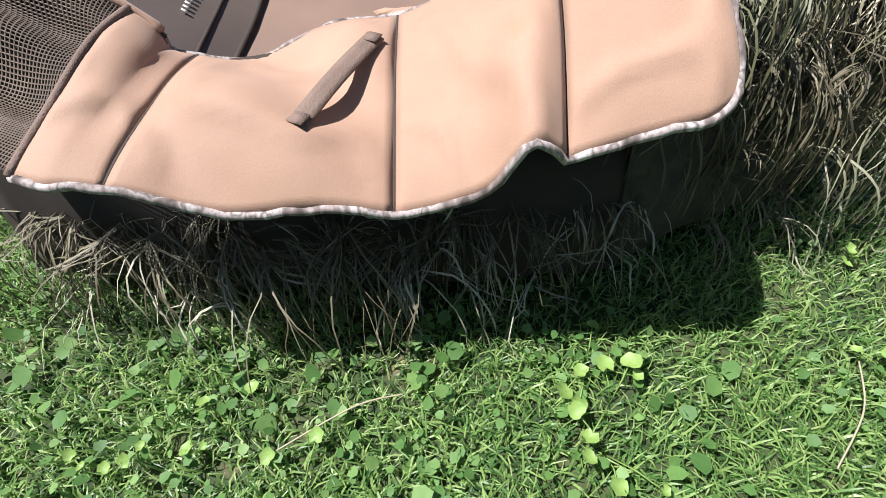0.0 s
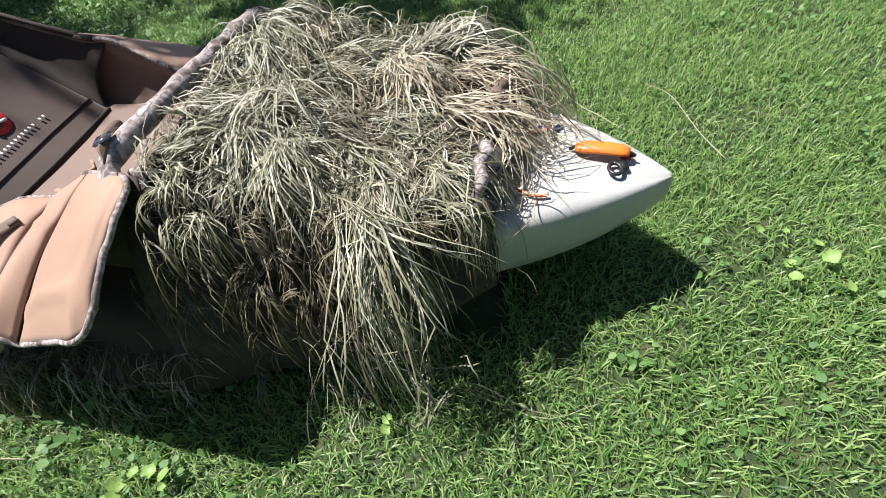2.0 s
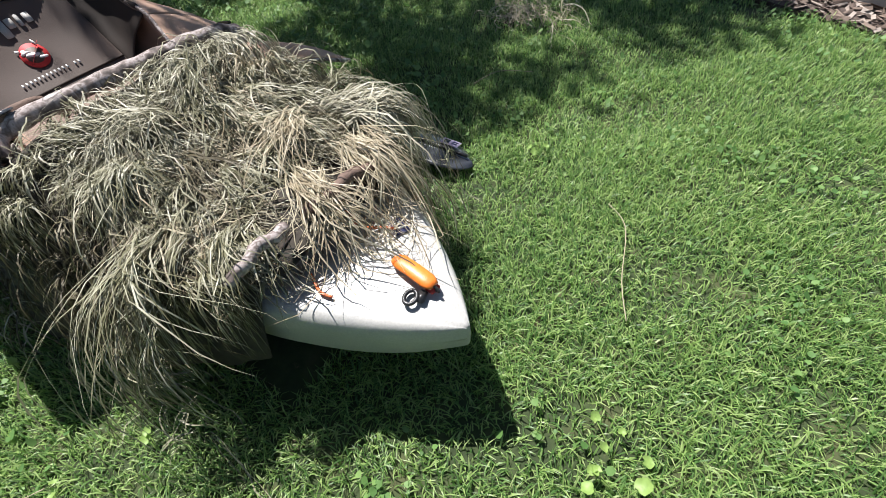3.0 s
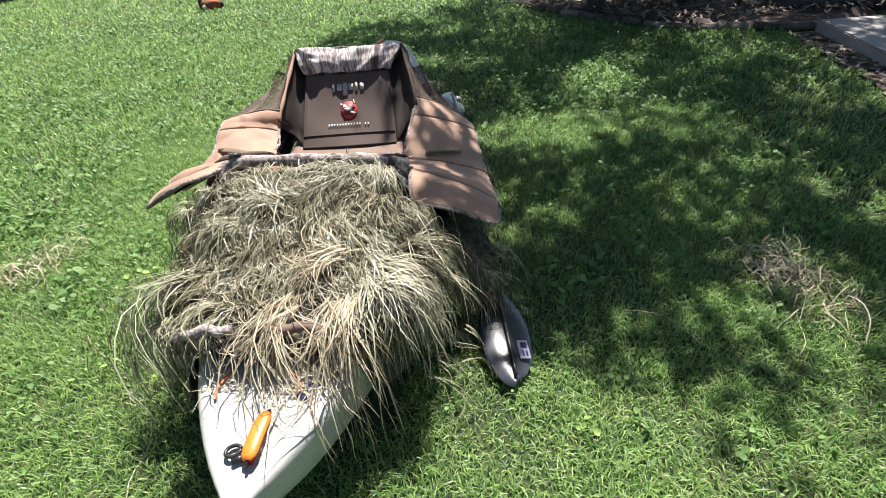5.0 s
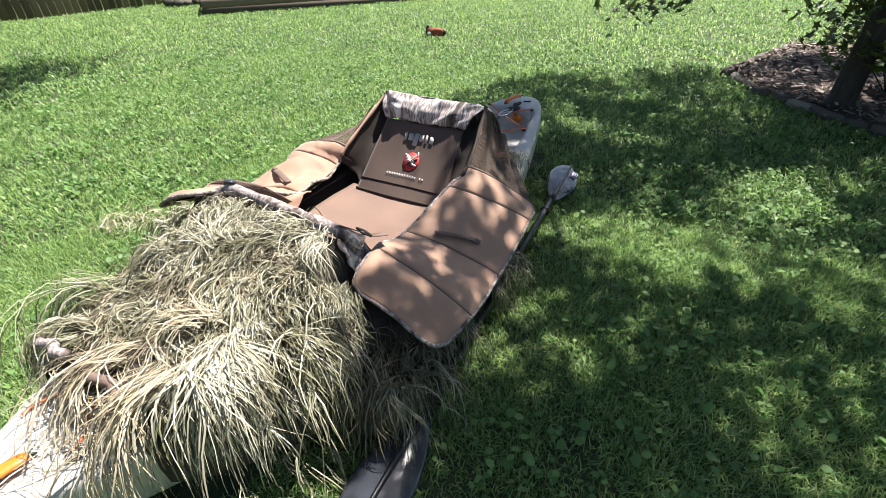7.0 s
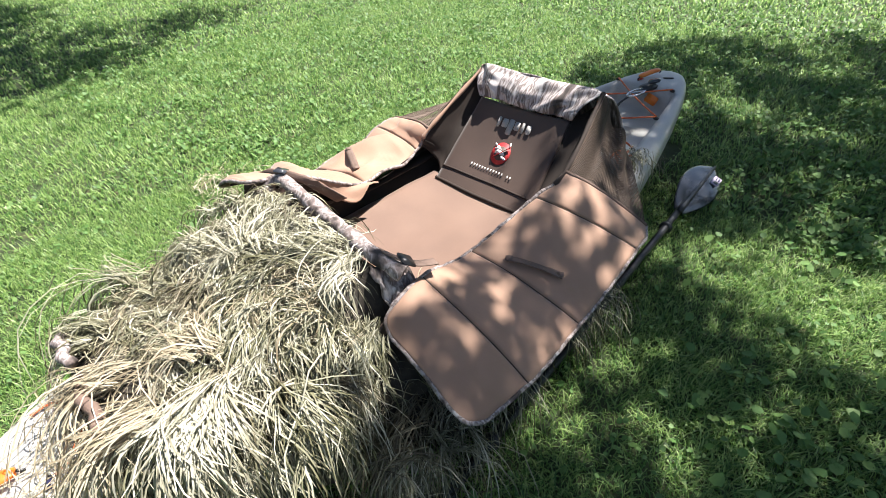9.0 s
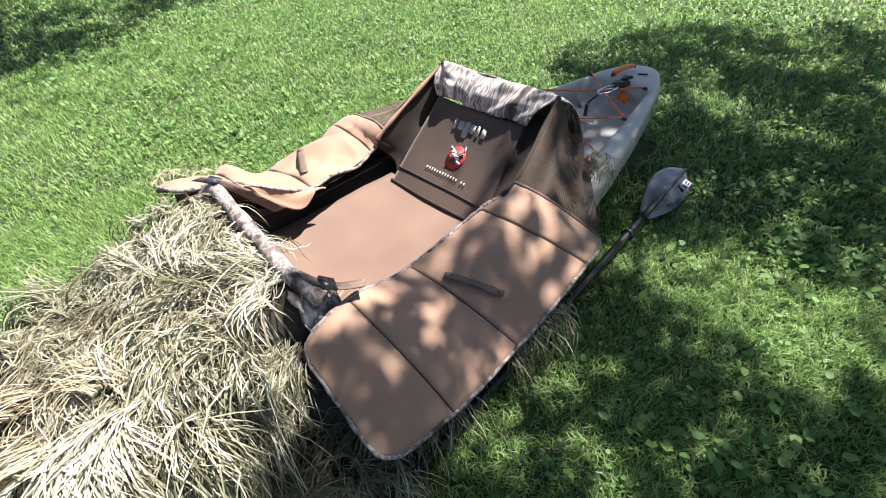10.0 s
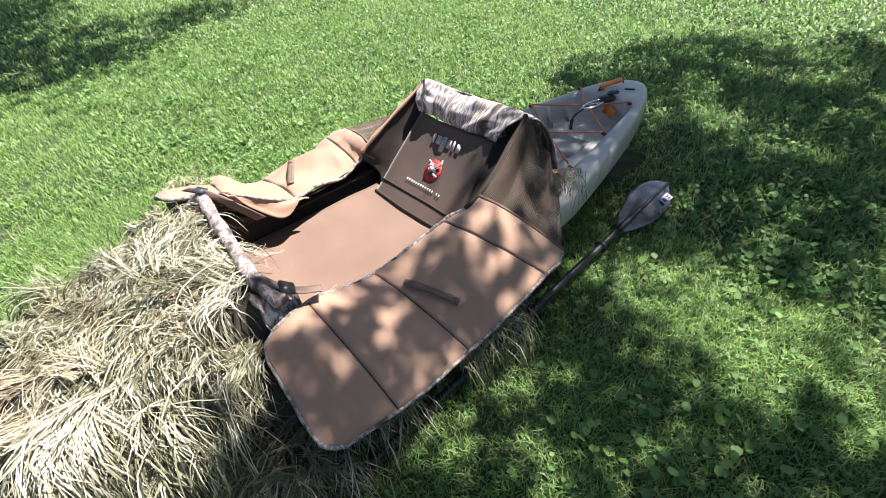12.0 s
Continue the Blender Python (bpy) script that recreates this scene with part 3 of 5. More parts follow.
def flap_point(side, s, v):
    """A point of the flap's middle sheet; v from 0 (opening) to 1 (outer edge)."""
    inner, outer = (RI, RO) if side > 0 else (LI, LO)
    a, b = spline(inner, s), spline(outer, s)
    width = (b - a).length
    along = (spline(inner, 1) - spline(inner, 0)).length
    d, rc = s * along, 0.062
    cut = (rc - math.sqrt(max(rc * rc - (rc - d) ** 2, 0.0))) / width if d < rc else 0.0
    vv = cut + v * (1 - 2 * cut)
    p = a.lerp(b, vv)
    sag = 0.018 * math.sin(math.pi * vv)
    p.z += sag + (0.010 if side < 0 else 0.006) * wob(p.x, p.y, side * 3, 6.5)
    if side < 0 and 1 < s < 2:
        p.z += 0.050 * math.exp(-((s - 1.22) / 0.16) ** 2) * vv
    if side < 0 and 2 < s < 3:
        p.z += 0.022 * math.sin(math.pi * (s - 2)) * math.sin(3 * math.pi * (vv * 0.8 + (s - 2) * 0.6))
    return p


def quilt(side, k):
    """One padded panel between two seams."""
    nu, nv = 22, 26

    def f(u, v):
        s = k + 0.006 + 0.988 * u
        p = flap_point(side, s, v)
        e = 0.004
        n = (flap_point(side, min(s + e, 4), v) - flap_point(side, max(s - e, 0), v)).cross(flap_point(side, s, min(v + e, 1)) - flap_point(side, s, max(v - e, 0)))
        n = n.normalized() if n.length > 1e-9 else Vector((0, 0, 1))
        n = n if n.z > 0 else -n
        puff = max(0.0, math.sin(math.pi * u)) ** 0.32 * max(0.0, 1 - abs(2 * v - 1) ** 5)
        w = wob(p.x, p.y, side * 5 + k, 16) * 0.0035 * puff
        fold = 1 - min(1.0, abs(wob(p.x * 0.6 + p.y, p.y - p.x * 0.5, side * 2 + k, 5.0)) * 9)
        w += fold * (0.009 if side < 0 else 0.0038) * puff
        return p + n * (0.009 * puff + w)
    return grid_sheet(f, nu, nv, 0.012)


def net(side):
    """An open net gusset between the flap and the top frame, each cord real."""
    nu, nv = 56, 62
    bm = bmesh.new()
    inner, outer = (RI, RO) if side > 0 else (LI, LO)

    def f(u, v):
        s = 4.0 + u
        p = spline(inner, s).lerp(spline(outer, s), v)
        p.z += -0.05 * math.sin(math.pi * v) * math.sin(math.pi * u) + 0.022 * math.sin(v * 17 + u * 4) * (0.3 + 0.7 * u) * math.sin(math.pi * min(1, v + 0.1))
        p.x += side * 0.012 * math.sin(v * 11 + 1)
        return p
    v = [[bm.verts.new(f(i / nu, j / nv)) for j in range(nv + 1)] for i in range(nu + 1)]
    for i in range(nu):
        for j in range(nv):
            bm.faces.new((v[i][j], v[i + 1][j], v[i + 1][j + 1], v[i][j + 1]))
    return bm


def flap(side):
    root = part("side_flap", tube([flap_point(side, s, 0.5) - Vector((0, 0, 0.02)) for s in (0.05, 0.5, 1, 1.5, 2, 2.5, 3, 3.5, 3.95)], 0.004, 6), M_thread, blind,
                "tan quilted side flap folded open" if side < 0 else "tan quilted side flap folded open in dappled shade")
    for k in range(4):
        part("panel", quilt(side, k), M_tan, root)
    for k in (1, 2, 3):
        part("seam", tube([flap_point(side, k, v / 24) - Vector((0, 0, 0.003)) for v in range(25)], 0.0036, 6), M_thread, root, "dark stitched seam")
    rim = [flap_point(side, 4 - 4 * t / 60, 1.0) for t in range(61)] + [flap_point(side, 0.0, 1 - t / 12) for t in range(1, 12)] + [flap_point(side, 4 * t / 60, 0.0) for t in range(61)]
    rim = [p + Vector((0.003 * wob(p.x, p.y, 7, 40), 0.003 * wob(p.x, p.y, 9, 40), 0.004 * wob(p.x, p.y, 8, 30) - 0.004)) for p in rim]
    part("piping", tube(rim, 0.0062, 8), M_camo, root, "camouflage edge binding")
    part("net_binding", tube([flap_point(side, 4, v / 20) for v in range(21)], 0.006, 7), M_web, root, "brown edge binding along the net")
    ob = part("net_gusset", net(side), M_net, root, "open brown net gusset")
    wire = ob.modifiers.new("cords", "WIREFRAME")
    wire.thickness, wire.use_replace = 0.0029, True
    # pull strap
    if side > 0:
        a, b = Vector((0.402, 1.425, 0.0)), Vector((0.548, 1.515, 0.0))
        lift, wide = 0.006, 0.026
    else:
        a, b = Vector((-0.350, 1.430, 0.0)), Vector((-0.540, 1.528, 0.0))
        lift, wide = 0.001, 0.028

    def near(p):
        best = min(((flap_point(side, 2 + i / 40, j / 40) - Vector((p.x, p.y, 0))).xy.length, i, j) for i in range(41) for j in range(41))
        return flap_point(side, 2 + best[1] / 40, best[2] / 40).z
    za, zb = near(a) + 0.017, near(b) + 0.017
    across = (b - a).normalized().cross(Vector((0, 0, 1)))

    def f(u, v):
        p = a.lerp(b, u) + across * (v - 0.5) * wide
        p.z = za + (zb - za) * u + lift * math.sin(math.pi * u) + 0.004 * math.sin(math.pi * u) + 0.006 * (v - 0.5)
        q = near(p) + 0.016
        p.z = max(p.z, q)
        return p
    part("pull_strap", grid_sheet(f, 18, 3, 0.003), M_web, root, "brown webbing pull strap")
    for p in (a, b):
        q = p.lerp((a + b) / 2, 0.09)
        part("strap_stitch", box(0.022, wide * 0.8, 0.002, Matrix.Translation((q.x, q.y, near(q) + 0.0205)) @ pose(0, 0, 0, 0, 0, math.degrees(math.atan2((b - a).y, (b - a).x)))), M_web, root)
    return root


flap(1)
flap(-1)
floor_and_walls()


def back_point(u, v):
    """Backrest face: u across, v from the seat up."""
    w = 0.238 - 0.022 * v
    x = (2 * u - 1) * w
    y = 1.735 + 0.285 * v + 0.028 * math.sin(math.pi * v) * (1 - (2 * u - 1) ** 2) + 0.01 * (2 * u - 1) ** 2
    z = 0.272 + 0.278 * v
    return Vector((x, y + 0.005 * wob(x, z, 4, 9), z))


def backrest():
    root = part("backrest", grid_sheet(lambda a, b: back_point(a, b), 30, 26, 0.02), M_back, blind, "dark brown padded canvas backrest with printed emblem")
    lift = Vector((0, -0.68, 0.70)) * 0.0045

    def at(u, v, extra=1.0):
        return back_point(u, v) + lift * extra
    part("crease", tube([at(t / 20, 0.02, 0.6) for t in range(21)], 0.007, 7), M_lining_shade, root, "dark crease along the seat")
    part("crease", tube([at(t / 20, 0.17, 0.2) for t in range(21)], 0.0045, 7), M_lining_shade, root, "stitched crease above the seat")
    # round red emblem with a white blob, a row of white bars, a row of grey bars
    c = (0.50, 0.47)

    def patch(u0, v0, du, dv, extra=1.0, n=14, shape=None):
        bm = bmesh.new()
        pts = []
        for k in range(n):
            a = 2 * math.pi * k / n
            r = shape(a) if shape else 1.0
            pts.append(bm.verts.new(at(u0 + du * math.cos(a) * r, v0 + dv * math.sin(a) * r, extra)))
        low = [bm.verts.new(v.co - lift * 0.5) for v in pts]
        bm.faces.new(pts)
        for k in range(n):
            bm.faces.new((pts[k], pts[(k + 1) % n], low[(k + 1) % n], low[k]))
        return bm
    part("emblem", patch(c[0], c[1], 0.095, 0.118, 1.0, 24), M_red, root, "round red emblem")
    part("emblem_centre", patch(c[0], c[1], 0.062, 0.076, 1.25, 20), M_back, root)
    for du, dv, a, b, lobes in ((-0.045, 0.045, 0.040, 0.030, 3), (-0.005, 0.005, 0.052, 0.034, 2), (0.045, -0.040, 0.034, 0.022, 2), (0.060, 0.105, 0.010, 0.042, 2), (-0.082, 0.075, 0.016, 0.020, 2)):
        part("emblem_mark", patch(c[0] + du, c[1] + dv, a, b, 1.5, 18, lambda q: 0.75 + 0.25 * math.cos(lobes * q + 1)), M_white, root, "white shape on the emblem")
    part("emblem_bar", grid_sheet(lambda a, b: at(c[0] - 0.065 + 0.13 * a + 0.02 * b, c[1] - 0.075 + 0.15 * a, 1.7) + Vector((0, 0, 0.010 * b)), 6, 1, 0.001), M_red, root)
    x = 0.27
    for k in range(15):
        if k != 12:
            w = 0.012
            part("printed_bar", grid_sheet(lambda a, b: at(x + w * a, 0.265 + 0.030 * b, 1.2), 2, 2, 0.001), M_white, root, "small white printed bar" if k == 0 else "")
        x += 0.031
    for k, (w, h, dv) in enumerate(((0.03, 0.12, 0), (0.06, 0.10, 0), (0.058, 0.18, -0.06), (0.055, 0.10, 0), (0.03, 0.12, 0), (0.05, 0.10, 0))):
        u0 = 0.335 + 0.066 * k
        part("printed_bar", patch(u0, 0.79 + dv * 0.5, w * 0.5, h * 0.5, 1.2, 16, lambda a: min(1.3, 1 / max(abs(math.cos(a)), abs(math.sin(a))))), M_grey_print, root, "grey printed bar" if k == 0 else "")


backrest()


def frames():
    # front bar in a camouflage sleeve
    ctrl = [(-0.335, 1.060, 0.520), (-0.285, 1.095, 0.552), (-0.15, 1.082, 0.562), (0.0, 1.068, 0.562), (0.15, 1.056, 0.560), (0.268, 1.050, 0.552), (0.345, 1.075, 0.515)]
    pts = [spline(ctrl, s / 12) for s in range(73)]
    pts = [p + Vector((0, 0.003 * wob(p.x, 0, 1, 30), 0.003 * wob(p.x, 2, 1, 26))) for p in pts]
    part("front_bar", tube(pts, lambda t: 0.0215 + 0.003 * math.sin(t * 37) * math.sin(t * 11), 12), M_camo, blind, "camouflage fabric sleeve over the front bar")
    for side in (-1, 1):
        def f(u, v):
            p = Vector((side * (0.295 + 0.085 * u), 1.015 + 0.11 * v, 0.545 - 0.16 * u - 0.04 * v))
            return p + Vector((0.012 * wob(u * 3, v * 3, side, 2.1), 0.012 * wob(v * 4, u * 3, side, 2), 0.026 * wob(u * 4, v * 4, side * 2, 1.7)))
        part("bar_end_fabric", grid_sheet(f, 16, 16, 0.004), M_camo, blind, "crumpled camouflage fabric at the bar end")
    # strap and buckle at the bar ends
    def s1(u, v):
        p = spline([(0.28, 1.065, 0.565), (0.315, 1.085, 0.548), (0.338, 1.125, 0.515), (0.352, 1.185, 0.490)], 3 * u)
        return p + Vector((0.034 * (v - 0.5), -0.012 * (v - 0.5), 0.008 * (v - 0.5)))
    part("strap", grid_sheet(s1, 18, 3, 0.003), M_web, blind, "brown webbing strap")
    part("buckle", box(0.044, 0.046, 0.008, pose(0.330, 1.104, 0.534, -40, 4, -20), 0.003), M_black, blind, "black plastic slide buckle")
    def s2(u, v):
        p = spline([(-0.31, 1.065, 0.588), (-0.25, 1.105, 0.580), (-0.180, 1.147, 0.553), (-0.135, 1.220, 0.468)], 3 * u)
        return p + Vector((0.026 * (v - 0.5), 0.028 * (v - 0.5), 0.012 * (v - 0.5)))
    part("strap", grid_sheet(s2, 18, 3, 0.003), M_web, blind, "brown webbing strap")
    part("buckle", box(0.040, 0.034, 0.006, pose(-0.262, 1.100, 0.588, -8, 10, 35), 0.002), M_paddle, blind, "grey plastic slide buckle")
    # folded corner of the flap at the left bar end
    def s3(u, v):
        p = spline(LI, 1.0 + 1.05 * v)
        deep = 0.085 * math.sin(math.pi * min(1.0, v * 1.15)) ** 0.7
        return p + Vector((0.035 * u, 0.03 * u, -0.004 - deep * u)) + Vector((0.012 * math.sin(9 * v + 3 * u) * u, 0, 0.008 * wob(u, v, 0, 3)))
    part("flap_fold", grid_sheet(s3, 14, 14, 0.006), M_tan, blind, "crumpled tan canvas fold")
    # hood frame and its camouflage roll
    top = [(-0.262, 2.100, 0.650), (-0.225, 2.088, 0.670), (0.0, 2.110, 0.652), (0.22, 2.120, 0.652), (0.285, 2.125, 0.640)]

    def hood(u, v):
        hi = spline(top, 4 * u)
        lo = Vector(((2 * u - 1) * 0.222, 2.025 + 0.008 * math.sin(9 * u), 0.556))
        p = hi.lerp(lo, v)
        bulge = 0.030 * math.sin(math.pi * v) + 0.012 * math.sin(u * 26 + 3 * v) * (0.3 + v) + 0.012 * wob(u * 9, v * 4, 0, 1)
        return p + Vector((0, -0.75, 0.35)) * bulge
    part("hood_roll", grid_sheet(hood, 60, 20, 0.006), M_camo_big, blind, "rolled camouflage hood fabric")

    def hood_back(u, v):
        hi = spline(top, 4 * u)
        lo = Vector(((2 * u - 1) * 0.33, 2.30, 0.33))
        p = hi.lerp(lo, v)
        return p + Vector((0, 0.03, 0.05)) * math.sin(math.pi * v) + Vector((0, 0, 0.012 * wob(u * 7, v * 5, 2, 1)))
    part("hood_back", grid_sheet(hood_back, 40, 18, 0.005), M_camo_big, blind, "camouflage canvas behind the backrest")
    for side, t in ((-1, LI), (1, RI)):
        pts = [spline(t, 3.6 + 1.4 * k / 16) for k in range(17)]
        part("hood_frame", tube(pts, lambda q: 0.008 + 0.002 * math.sin(q * 20), 9), M_tan if side < 0 else M_lining_shade, blind, "fabric-sleeved hood frame tube")
    # front rim of the cover, an arch over the foredeck
    for x0, x1, z0, z1 in ((-0.235, -0.08, 0.425, 0.447), (-0.03, 0.21, 0.440, 0.415)):
        pts = [(x0 + (x1 - x0) * t / 14, 0.388 + 0.006 * math.sin(t), z0 + (z1 - z0) * t / 14 + 0.018 * math.sin(math.pi * t / 14)) for t in range(15)]
        part("cover_rim", tube(pts, lambda t: 0.0135 + 0.0015 * math.sin(t * 41), 10), M_camo if x0 < -0.1 else M_web, blind, "fabric rim of the front cover")
    # a near-black sheet paints the shade inside the opening below the rim
    def throat(u, v):
        x = (2 * u - 1) * 0.21
        return (x, 0.40 + 0.10 * v, 0.34 + 0.075 * (1 - (x / 0.23) ** 2) * (1 - v) + 0.002)
    part("cover_throat", grid_sheet(throat, 20, 8, 0.004), M_lining_shade, blind, "dark sheet for the shade in the front cover opening")
    part("orange_cord", tube([spline([(0.03, 0.40, 0.40), (0.055, 0.365, 0.385), (0.05, 0.335, 0.360), (0.085, 0.30, 0.346), (0.10, 0.27, 0.346)], s / 5) for s in range(21)], 0.0035, 6), M_cord, blind, "orange bungee cord under the front cover")
    part("orange_cord", tube([spline([(-0.10, 0.34, 0.346), (-0.12, 0.29, 0.346), (-0.115, 0.26, 0.345)], s / 5) for s in range(11)], 0.0035, 6), M_cord, blind, "orange bungee cord on the foredeck")
    for k in range(5):
        a = k * 1.3
        part("orange_cord", tube([spline([(0.36, 2.22, 0.36), (0.36 + 0.03 * math.cos(a), 2.22 + 0.03 * math.sin(a), 0.385), (0.36 + 0.045 * math.cos(a + 1), 2.22 + 0.045 * math.sin(a + 1), 0.36)], s / 5) for s in range(11)], 0.004, 6), M_cord, blind, "knotted orange cord end")


frames()


# Near-black sheets added beside the backrest to give its gaps their shade
def back_gap_sheets():
    for side, t in ((-1, LI), (1, RI)):
        def f(u, v):
            a = back_point(0.0 if side < 0 else 1.0, u * 1.02) + Vector((0, 0.012, -0.004))
            b = spline(t, 3.3 + 1.68 * u) + Vector((0, 0, -0.012))
            return a.lerp(b, v) + Vector((0, 0.05, -0.012)) * math.sin(math.pi * v) + Vector((0, 0.008 * wob(u * 5, v * 4, side, 1), 0))
        part("back_gusset", grid_sheet(f, 24, 10, 0.004), M_lining_shade, blind, "dark sheet for the shade in the gap beside the backrest")


back_gap_sheets()


# ---- raffia tufts ----
rs = random.Random(11)


def strand(x, y, z, ang, length, lift, stiff, width, verts, quads, off=None, curl=None):
    """One limp ribbon that starts at a knot, arches and lies on whatever is below."""
    n = 8
    ds = length / n
    p = Vector((x, y, z))
    d = Vector((math.cos(ang) * math.cos(lift), math.sin(ang) * math.cos(lift), math.sin(lift)))
    off = 0.003 + rs.random() ** 1.6 * 0.030 if off is None else off
    twist = rs.uniform(-1.0, 1.0)
    curl = rs.gauss(0, 0.07) if curl is None else curl
    kink = rs.randint(0, 9)
    pts = [p.copy()]
    for k in range(n):
        q = p + d * ds
        floor = surface(q.x, q.y)
        if q.y > 1.0 and abs(q.x) > 0.38:
            floor = min(floor, 0.17)
        low = (floor if floor > 0.03 else 0.012) + off * (0.3 + 0.7 * min(1.0, k / 3))
        if q.z < low and low - q.z < 0.10:
            q.z = low
        elif q.z < low:
            q = Vector((p.x + d.x * ds * 0.15, p.y + d.y * ds * 0.15, max(p.z, low if low < p.z + 0.02 else p.z)))
        d = (q - p).normalized() if (q - p).length > 1e-6 else d
        d.z -= stiff * (1 + 0.4 * k) * 0.34 + rs.gauss(0, 0.12)
        turn = curl + rs.gauss(0, 0.20) + (rs.gauss(0, 0.9) if k in (kink, kink + 3) else 0.0)
        c, s = math.cos(turn), math.sin(turn)
        d = Vector((d.x * c - d.y * s, d.x * s + d.y * c, d.z)).normalized()
        p = q
        pts.append(p.copy())
    o = len(verts)
    for k, p in enumerate(pts):
        t = (pts[min(k + 1, n)] - pts[max(k - 1, 0)])
        t = t.normalized() if t.length > 1e-9 else Vector((0, 1, 0))
        s = t.cross(Vector((math.sin(twist), 0.3 * math.cos(twist), 1.0))).normalized() if abs(t.z) < 0.97 else Vector((math.cos(twist * 3), math.sin(twist * 3), 0))
        w = width * (1.0 if 0 < k < n - 1 else 0.6) * (0.4 if k == n else 1.0)
        verts.append(p + s * w / 2)
        verts.append(p - s * w / 2)
        if k:
            i = o + 2 * k
            quads.append((i - 2, i - 1, i + 1, i))


def tuft(x, y, ang, count, length, spread=0.75, parent=None, mat=None, name="raffia_tuft", z=None, lift=0.45, stiff=0.9, wide=0.0025, loft=0.028):
    """Strands in locks that leave one knot; a lock keeps together, with its own way, length, bend and height above the rest."""
    verts, quads = [], []
    zz = surface(x, y) + 0.012 if z is None else z - 0.028
    left = int(count * 1.5)
    while left > 0:
        lock = min(left, rs.randint(3, 13))
        left -= lock
        la, ll, lf = ang + rs.gauss(0, spread), length * rs.uniform(0.5, 1.2), rs.gauss(lift * 0.5, 0.18)
        lx, ly, ls = x + rs.gauss(0, 0.028), y + rs.gauss(0, 0.028), stiff * rs.uniform(0.6, 1.3)
        off, bend = 0.004 + loft * rs.random() ** 1.5, rs.gauss(0, 0.13)
        for _ in range(lock):
            strand(lx + rs.gauss(0, 0.005), ly + rs.gauss(0, 0.005), zz + rs.uniform(-0.008, 0.014), la + rs.gauss(0, 0.17), ll * rs.uniform(0.7, 1.12),
                   lf + rs.gauss(0, 0.08), ls, wide * rs.uniform(0.5, 1.45), verts, quads, off + rs.uniform(-0.003, 0.006), bend + rs.gauss(0, 0.05))
    return raw_mesh(name, verts, quads, mat or M_raffia, parent)


def raffia():
    down = -math.pi / 2
    # a matted under-layer, its darker colour standing for shade between the tufts
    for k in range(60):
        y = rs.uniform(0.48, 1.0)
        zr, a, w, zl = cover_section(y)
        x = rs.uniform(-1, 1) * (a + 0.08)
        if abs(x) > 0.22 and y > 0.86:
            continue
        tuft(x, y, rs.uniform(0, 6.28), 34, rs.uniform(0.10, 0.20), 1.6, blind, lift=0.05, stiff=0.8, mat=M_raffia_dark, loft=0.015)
    # rows over the front cover, the hindmost first; each tuft lies its own way
    for y, n, half in ((0.985, 7, 0.29), (0.91, 7, 0.31), (0.83, 7, 0.31), (0.74, 7, 0.30), (0.65, 6, 0.28), (0.56, 5, 0.24)):
        for k in range(n):
            x = half * (-0.84 + 1.84 * (k + rs.uniform(0.1, 0.9)) / n)
            yy = y + rs.uniform(-0.04, 0.03)
            out = down + 1.15 * x / half + rs.gauss(0, 0.8)
            if abs(x) > 0.16 and yy > 0.88:
                out = down + math.copysign(abs(rs.gauss(0.2, 0.45)), -x)
            m = rs.random()
            tuft(x, yy, out, int(rs.uniform(45, 95)), rs.uniform(0.15, 0.27) * (1.0 if y > 0.6 else 0.6), rs.uniform(0.2, 0.55), blind, lift=rs.uniform(0.1, 0.45), stiff=rs.uniform(0.5, 0.8),
                 mat=M_raffia_dark if m < 0.22 else M_raffia_dry if m < 0.36 else M_raffia_pale if m < 0.5 else M_raffia)
    # over the shoulders of the front cover
    for side in (-1, 1):
        for k in range(10):
            y = 0.46 + 0.052 * k + rs.uniform(-0.02, 0.02)
            zr, a, w, zl = cover_section(y)
            if y > (0.88 if side > 0 else 0.96):
                continue
            ang = (0 if side > 0 else math.pi) + rs.gauss(0, 0.5) + side * (-0.45)
            tuft(side * (a + 0.01) if side > 0 else -(a - 0.07), y, ang, 48, rs.uniform(0.16, 0.25) * (1.0 if side > 0 else 0.7), 0.45, blind, lift=0.15, stiff=0.9)
            # lower tufts get the darker colour, as shade beneath the upper ones
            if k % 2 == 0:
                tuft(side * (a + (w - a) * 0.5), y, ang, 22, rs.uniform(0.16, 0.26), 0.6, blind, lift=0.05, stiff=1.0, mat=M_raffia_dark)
        # along the skirts below the flaps; left strands darkened for the shade there
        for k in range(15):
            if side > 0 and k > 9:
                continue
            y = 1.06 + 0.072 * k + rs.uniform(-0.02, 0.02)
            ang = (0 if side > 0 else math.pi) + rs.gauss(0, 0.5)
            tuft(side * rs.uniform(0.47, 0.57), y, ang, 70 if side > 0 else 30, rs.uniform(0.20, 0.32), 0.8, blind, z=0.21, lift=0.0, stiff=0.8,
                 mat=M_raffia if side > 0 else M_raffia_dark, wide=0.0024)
    # below the corner of the open flap in the shade, inner strands darkened for it
    for k in range(7):
        tuft(rs.uniform(0.29, 0.37), rs.uniform(0.84, 0.97), down + rs.gauss(0.35, 0.3), 34, rs.uniform(0.16, 0.24), 0.35, blind, z=0.44, lift=-0.15, stiff=0.9)
        for x in (0.50, 0.57):
            tuft(x + rs.uniform(-0.04, 0.04), rs.uniform(0.76, 1.02), rs.gauss(-0.5, 0.6), 32, rs.uniform(0.22, 0.34), 0.6, blind, z=rs.uniform(0.18, 0.28), lift=0.0, stiff=0.8,
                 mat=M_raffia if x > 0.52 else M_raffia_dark)
